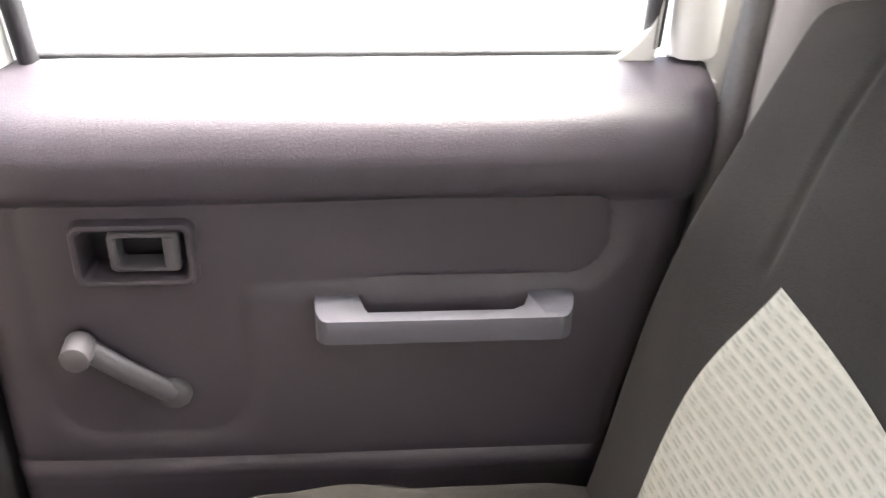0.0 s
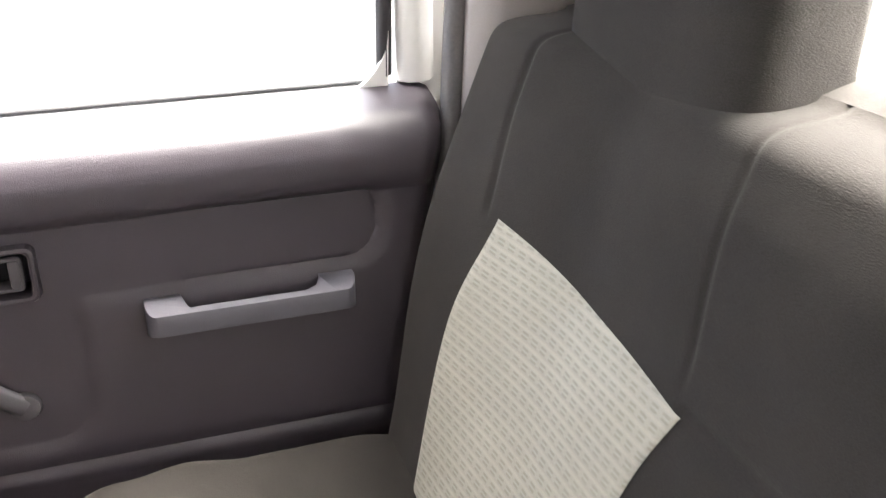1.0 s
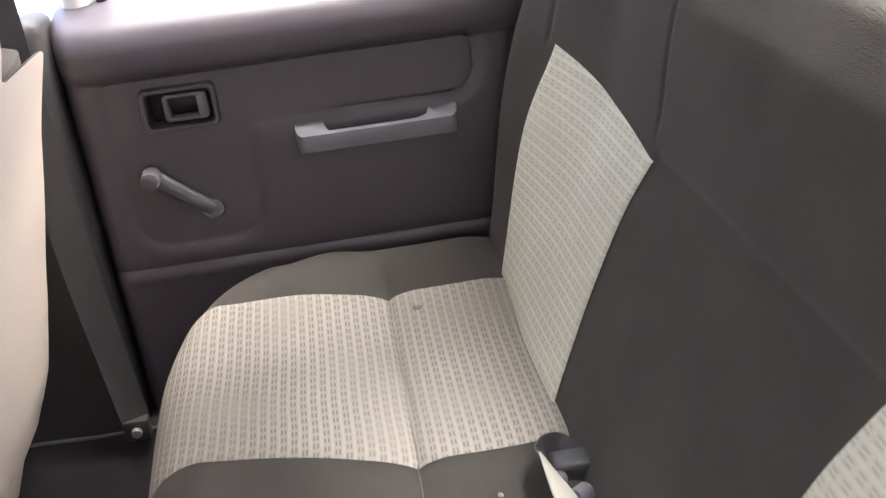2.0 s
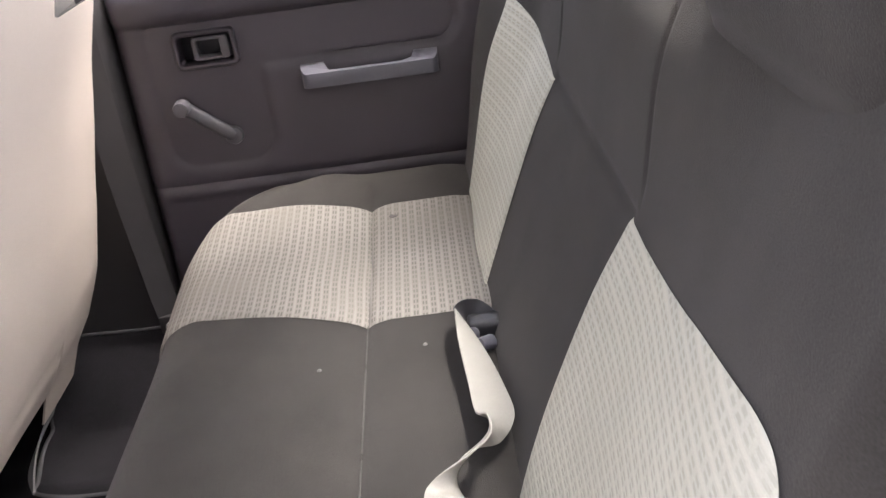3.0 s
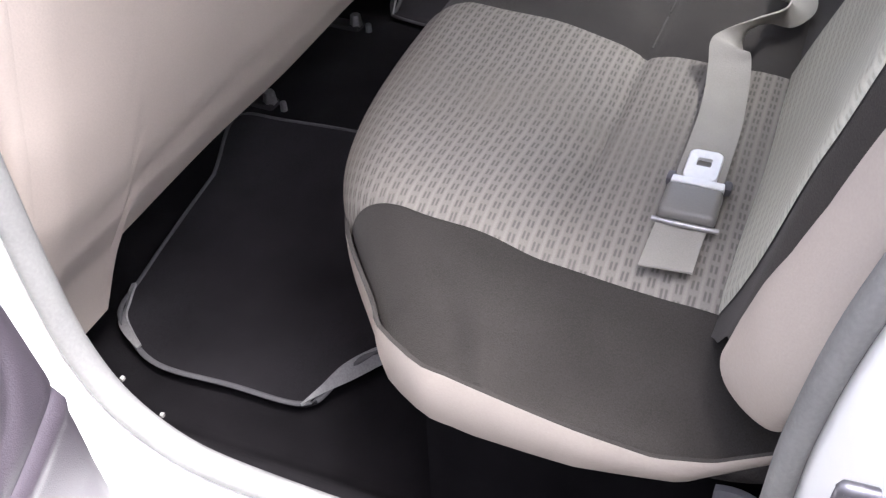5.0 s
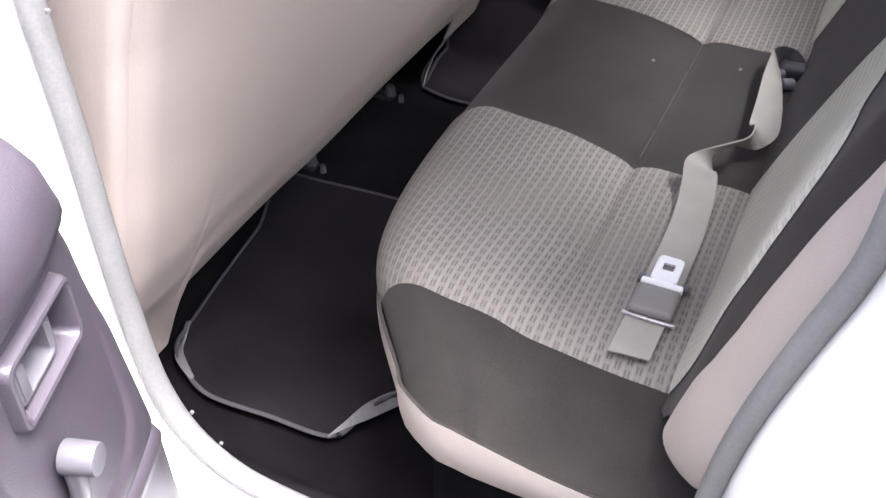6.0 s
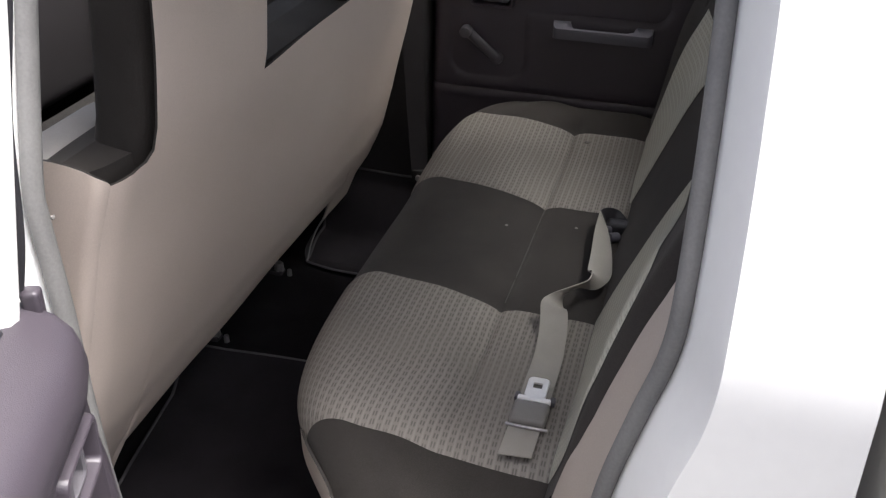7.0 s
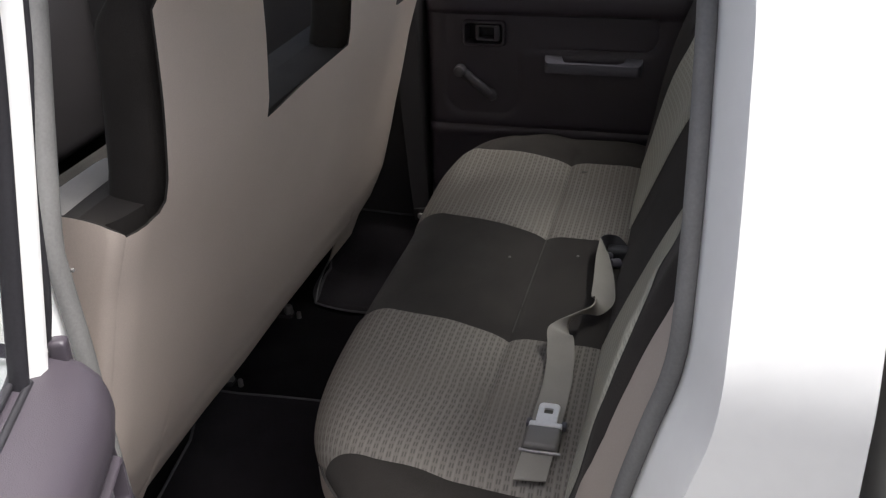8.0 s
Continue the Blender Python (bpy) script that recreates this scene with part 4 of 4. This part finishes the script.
near_mat = floor_mat("black carpet floor mat with grey binding, corner curled up", [(-0.375, 0.690, 0), (-0.366, 0.60, 0), (-0.352, 0.49, 0), (-0.335, 0.38, 0), (-0.315, 0.30, 0), (-0.285, 0.268, 0), (-0.22, 0.238, 0), (-0.12, 0.241, 0), (-0.025, 0.246, 0), (0.0, 0.29, 0), (0.03, 0.335, 0), (0.09, 0.40, 0), (0.10, 0.55, 0), (0.07, 0.70, 0), (-0.10, 0.712, 0), (-0.30, 0.705, 0)],
          lambda x, y: 0.022 * math.exp(-((x - 0.03) ** 2 + (y - 0.32) ** 2) / 0.002) + 0.012 * math.exp(-((x + 0.31) ** 2 + (y - 0.29) ** 2) / 0.002))
far_mat = floor_mat("black carpet floor mat with upturned grey edge by the far door", [(-0.338, 1.34, 0), (-0.330, 1.26, 0), (-0.320, 1.17, 0), (-0.303, 1.105, 0), (-0.24, 1.062, 0), (-0.16, 1.055, 0), (0.0, 1.06, 0), (0.1, 1.08, 0), (0.12, 1.2, 0), (0.10, 1.34, 0), (0.0, 1.365, 0), (-0.15, 1.365, 0), (-0.30, 1.365, 0)],
          lambda x, y: 0.03 * math.exp(-((x + 0.35) ** 2 / 0.0012 + (y - 1.22) ** 2 / 0.006)))

def mat_lip(mat, rows):
    """A curled-up strip of the mat's edge."""
    return ribbon("curled_lip", rows, LIP, mat, 0.003, 24, "grey underside of the curled mat edge")


mat_lip(near_mat, [((-0.026, 0.241, 0.014), (0.001, -0.001, 0.001)), ((-0.010, 0.267, 0.019), (0.003, -0.002, -0.003)), ((0.009, 0.298, 0.024), (0.006, -0.004, -0.008)), ((0.034, 0.336, 0.024), (0.006, -0.004, -0.008)), ((0.061, 0.372, 0.018), (0.004, -0.003, -0.004))])
mat_lip(near_mat, [((-0.330, 0.345, 0.012), (0.003, 0.001, 0.001)), ((-0.310, 0.305, 0.018), (0.005, 0.002, 0.005)), ((-0.294, 0.276, 0.019), (0.004, 0.004, 0.005)), ((-0.255, 0.251, 0.013), (0.001, 0.003, 0.001))])
mat_lip(far_mat, [((-0.300, 1.095, 0.036), (0.001, 0.0, 0.002)), ((-0.314, 1.135, 0.046), (0.007, 0.001, 0.009)), ((-0.321, 1.185, 0.054), (0.009, 0.0, 0.014)), ((-0.328, 1.27, 0.056), (0.005, 0.0, 0.011)), ((-0.334, 1.33, 0.046), (0.003, 0.0, 0.006))])

# ---- lap belt lying on the bench ----
belt = base("lap_belt", "loose grey lap belt with chromed tongue on the bench", "seat belt")
ribbon("webbing", [((0.362, 0.203, 0.3750), (0.0205, 0.002, 0)), ((0.362, 0.25, 0.372), (0.0205, 0.001, 0)), ((0.364, 0.29, 0.376), (0.0205, 0, 0)), ((0.364, 0.34, 0.376), (0.0205, 0, 0)), ((0.363, 0.42, 0.371), (0.0205, 0, 0)),
                   ((0.360, 0.470, 0.375), (0.0200, 0.003, 0)), ((0.356, 0.500, 0.387), (0.0200, 0.002, 0.001)), ((0.352, 0.516, 0.398), (0.0195, -0.004, -0.001)), ((0.355, 0.530, 0.394), (0.0120, -0.002, -0.012)),
                   ((0.367, 0.549, 0.405), (-0.0080, 0.009, -0.0155)), ((0.386, 0.575, 0.406), (-0.0090, 0.010, -0.0150)), ((0.399, 0.602, 0.400), (0.004, 0.002, -0.018)), ((0.402, 0.640, 0.390), (0.0182, -0.002, -0.004)),
                   ((0.398, 0.699, 0.386), (0.0178, 0.0, -0.005)), ((0.390, 0.770, 0.388), (0.0145, -0.004, -0.009)), ((0.384, 0.825, 0.391), (0.008, -0.006, -0.012))], WEB, belt, n=170, label="grey belt webbing with a fold")
ribbon("belt_loop", [((0.384, 0.820, 0.389), (-0.008, 0.004, 0.011)), ((0.380, 0.842, 0.384), (-0.006, 0.005, 0.012)), ((0.384, 0.860, 0.381), (0.001, 0.007, 0.012)), ((0.397, 0.869, 0.376), (0.006, 0.006, 0.011)), ((0.413, 0.863, 0.368), (0.005, 0.004, 0.010)), ((0.424, 0.850, 0.362), (0.004, 0.0, 0.009))], BLACK, belt, n=60, label="black curled loop of the belt")
box("adjuster", (0.341, 0.262, 0.371), (0.388, 0.304, 0.385), ADJUSTER, belt, 0.006, 3, "warm grey plastic adjuster")
tube("slide_bar", [(0.338, 0.261, 0.374), (0.364, 0.258, 0.376), (0.392, 0.261, 0.374)], 0.0023, STEEL, belt, n=8, label="worn steel slide bar")
box("tongue_base", (0.343, 0.302, 0.376), (0.387, 0.312, 0.385), CHROME, belt, 0.002, 2, "chromed tongue shoulder")


def tongue():
    """A flat chromed tongue with a square hole."""
    n = 40
    out = [(x, y) for x, y in rounded(0.0145, 0.021, 0.007, n)]
    hole = [(x, y + 0.004) for x, y in rounded(0.0062, 0.0055, 0.0015, n)]
    P = lambda pts, z: [Vector((0.3645 + x, 0.332 + y, z + 0.06 * y)) for x, y in pts]
    rings = [P(hole, 0.3815), P(hole, 0.3845), P([(x * 0.94, y * 0.95) for x, y in out], 0.3848), P(out, 0.3838), P(out, 0.3818), P(hole, 0.3815)]
    return put("tongue", loft_mesh(rings, CHROME), belt, "chromed steel tongue with square hole")


tongue()
box("tongue_collar", (0.337, 0.313, 0.370), (0.345, 0.327, 0.378), PLASTIC_MID, belt, 0.003, 2)
box("tongue_collar", (0.384, 0.313, 0.370), (0.392, 0.327, 0.378), PLASTIC_MID, belt, 0.003, 2)
# buckle stubs in the crease
stub = base("buckle", "black belt buckles tucked into the seat crease", "seat belt buckle")
box("buckle_body", (0.387, 0.838, 0.346), (0.427, 0.866, 0.376), BLACK, stub, 0.007, 3)
cyl("release_button", (0.394, 0.837, 0.364), (0.387, 0.829, 0.369), 0.008, 0.007, PLASTIC_LIGHT, stub, label="grey release button", bevel=0.002)
cyl("anchor", (0.412, 0.812, 0.366), (0.398, 0.800, 0.370), 0.009, 0.008, PLASTIC_LIGHT, stub, label="grey anchor end", bevel=0.002)

# far belt hanging on the centre pillar
hang = base("pillar_belt", "dark seat belt hanging along the far pillar", "seat belt")
ribbon("webbing", [((-0.135, 1.365, 0.80), (0.022, 0, 0)), ((-0.132, 1.366, 0.62), (0.022, 0.003, 0)), ((-0.128, 1.360, 0.45), (0.022, 0.004, 0)), ((-0.118, 1.358, 0.28), (0.02, 0.006, 0)), ((-0.11, 1.355, 0.17), (0.018, 0.008, 0))], WEB_DARK, hang, n=30)
box("anchor_plate", (-0.128, 1.345, 0.145), (-0.092, 1.366, 0.178), PLASTIC_DARK, hang, 0.004, 2, "dark plastic anchor cover")
cyl("anchor_bolt", (-0.110, 1.346, 0.160), (-0.110, 1.339, 0.160), 0.008, 0.007, STEEL, hang, sides=12, bevel=0.001)

# ---- small marks ----
def on_seat(x, y):
    return seat_section(y, 0.62 * (0.47 - x) / (0.415 - front_edge(y)))


q = on_seat(0.302, 1.187)
tagged(cyl("cloth_stain", q, q + Vector((0, 0, 0.0033)), 0.0080, 0.0060, STAIN, sides=16), "small dark burn mark on the woven cloth", "stain")
for x, y in ((0.219, 0.796), (0.337, 0.832)):
    q = on_seat(x, y)
    tagged(cyl("lint_speck", q, q + Vector((0, 0, 0.0018)), 0.0030, 0.0018, LINT, sides=8), "small white lint speck on the charcoal cloth", "lint", group="lint specks")
striker = base("door_striker", "steel door striker with black plate on the jamb", "door striker")
box("striker_plate", (0.520, -0.062, 0.440), (0.534, -0.030, 0.500), PAINT, striker, 0.004, 2)
tube("striker_loop", [(0.532, -0.046, 0.452), (0.497, -0.046, 0.453), (0.493, -0.046, 0.457), (0.493, -0.046, 0.480), (0.497, -0.046, 0.484), (0.532, -0.046, 0.485)], 0.0042, STEEL_DARK, striker, n=36)
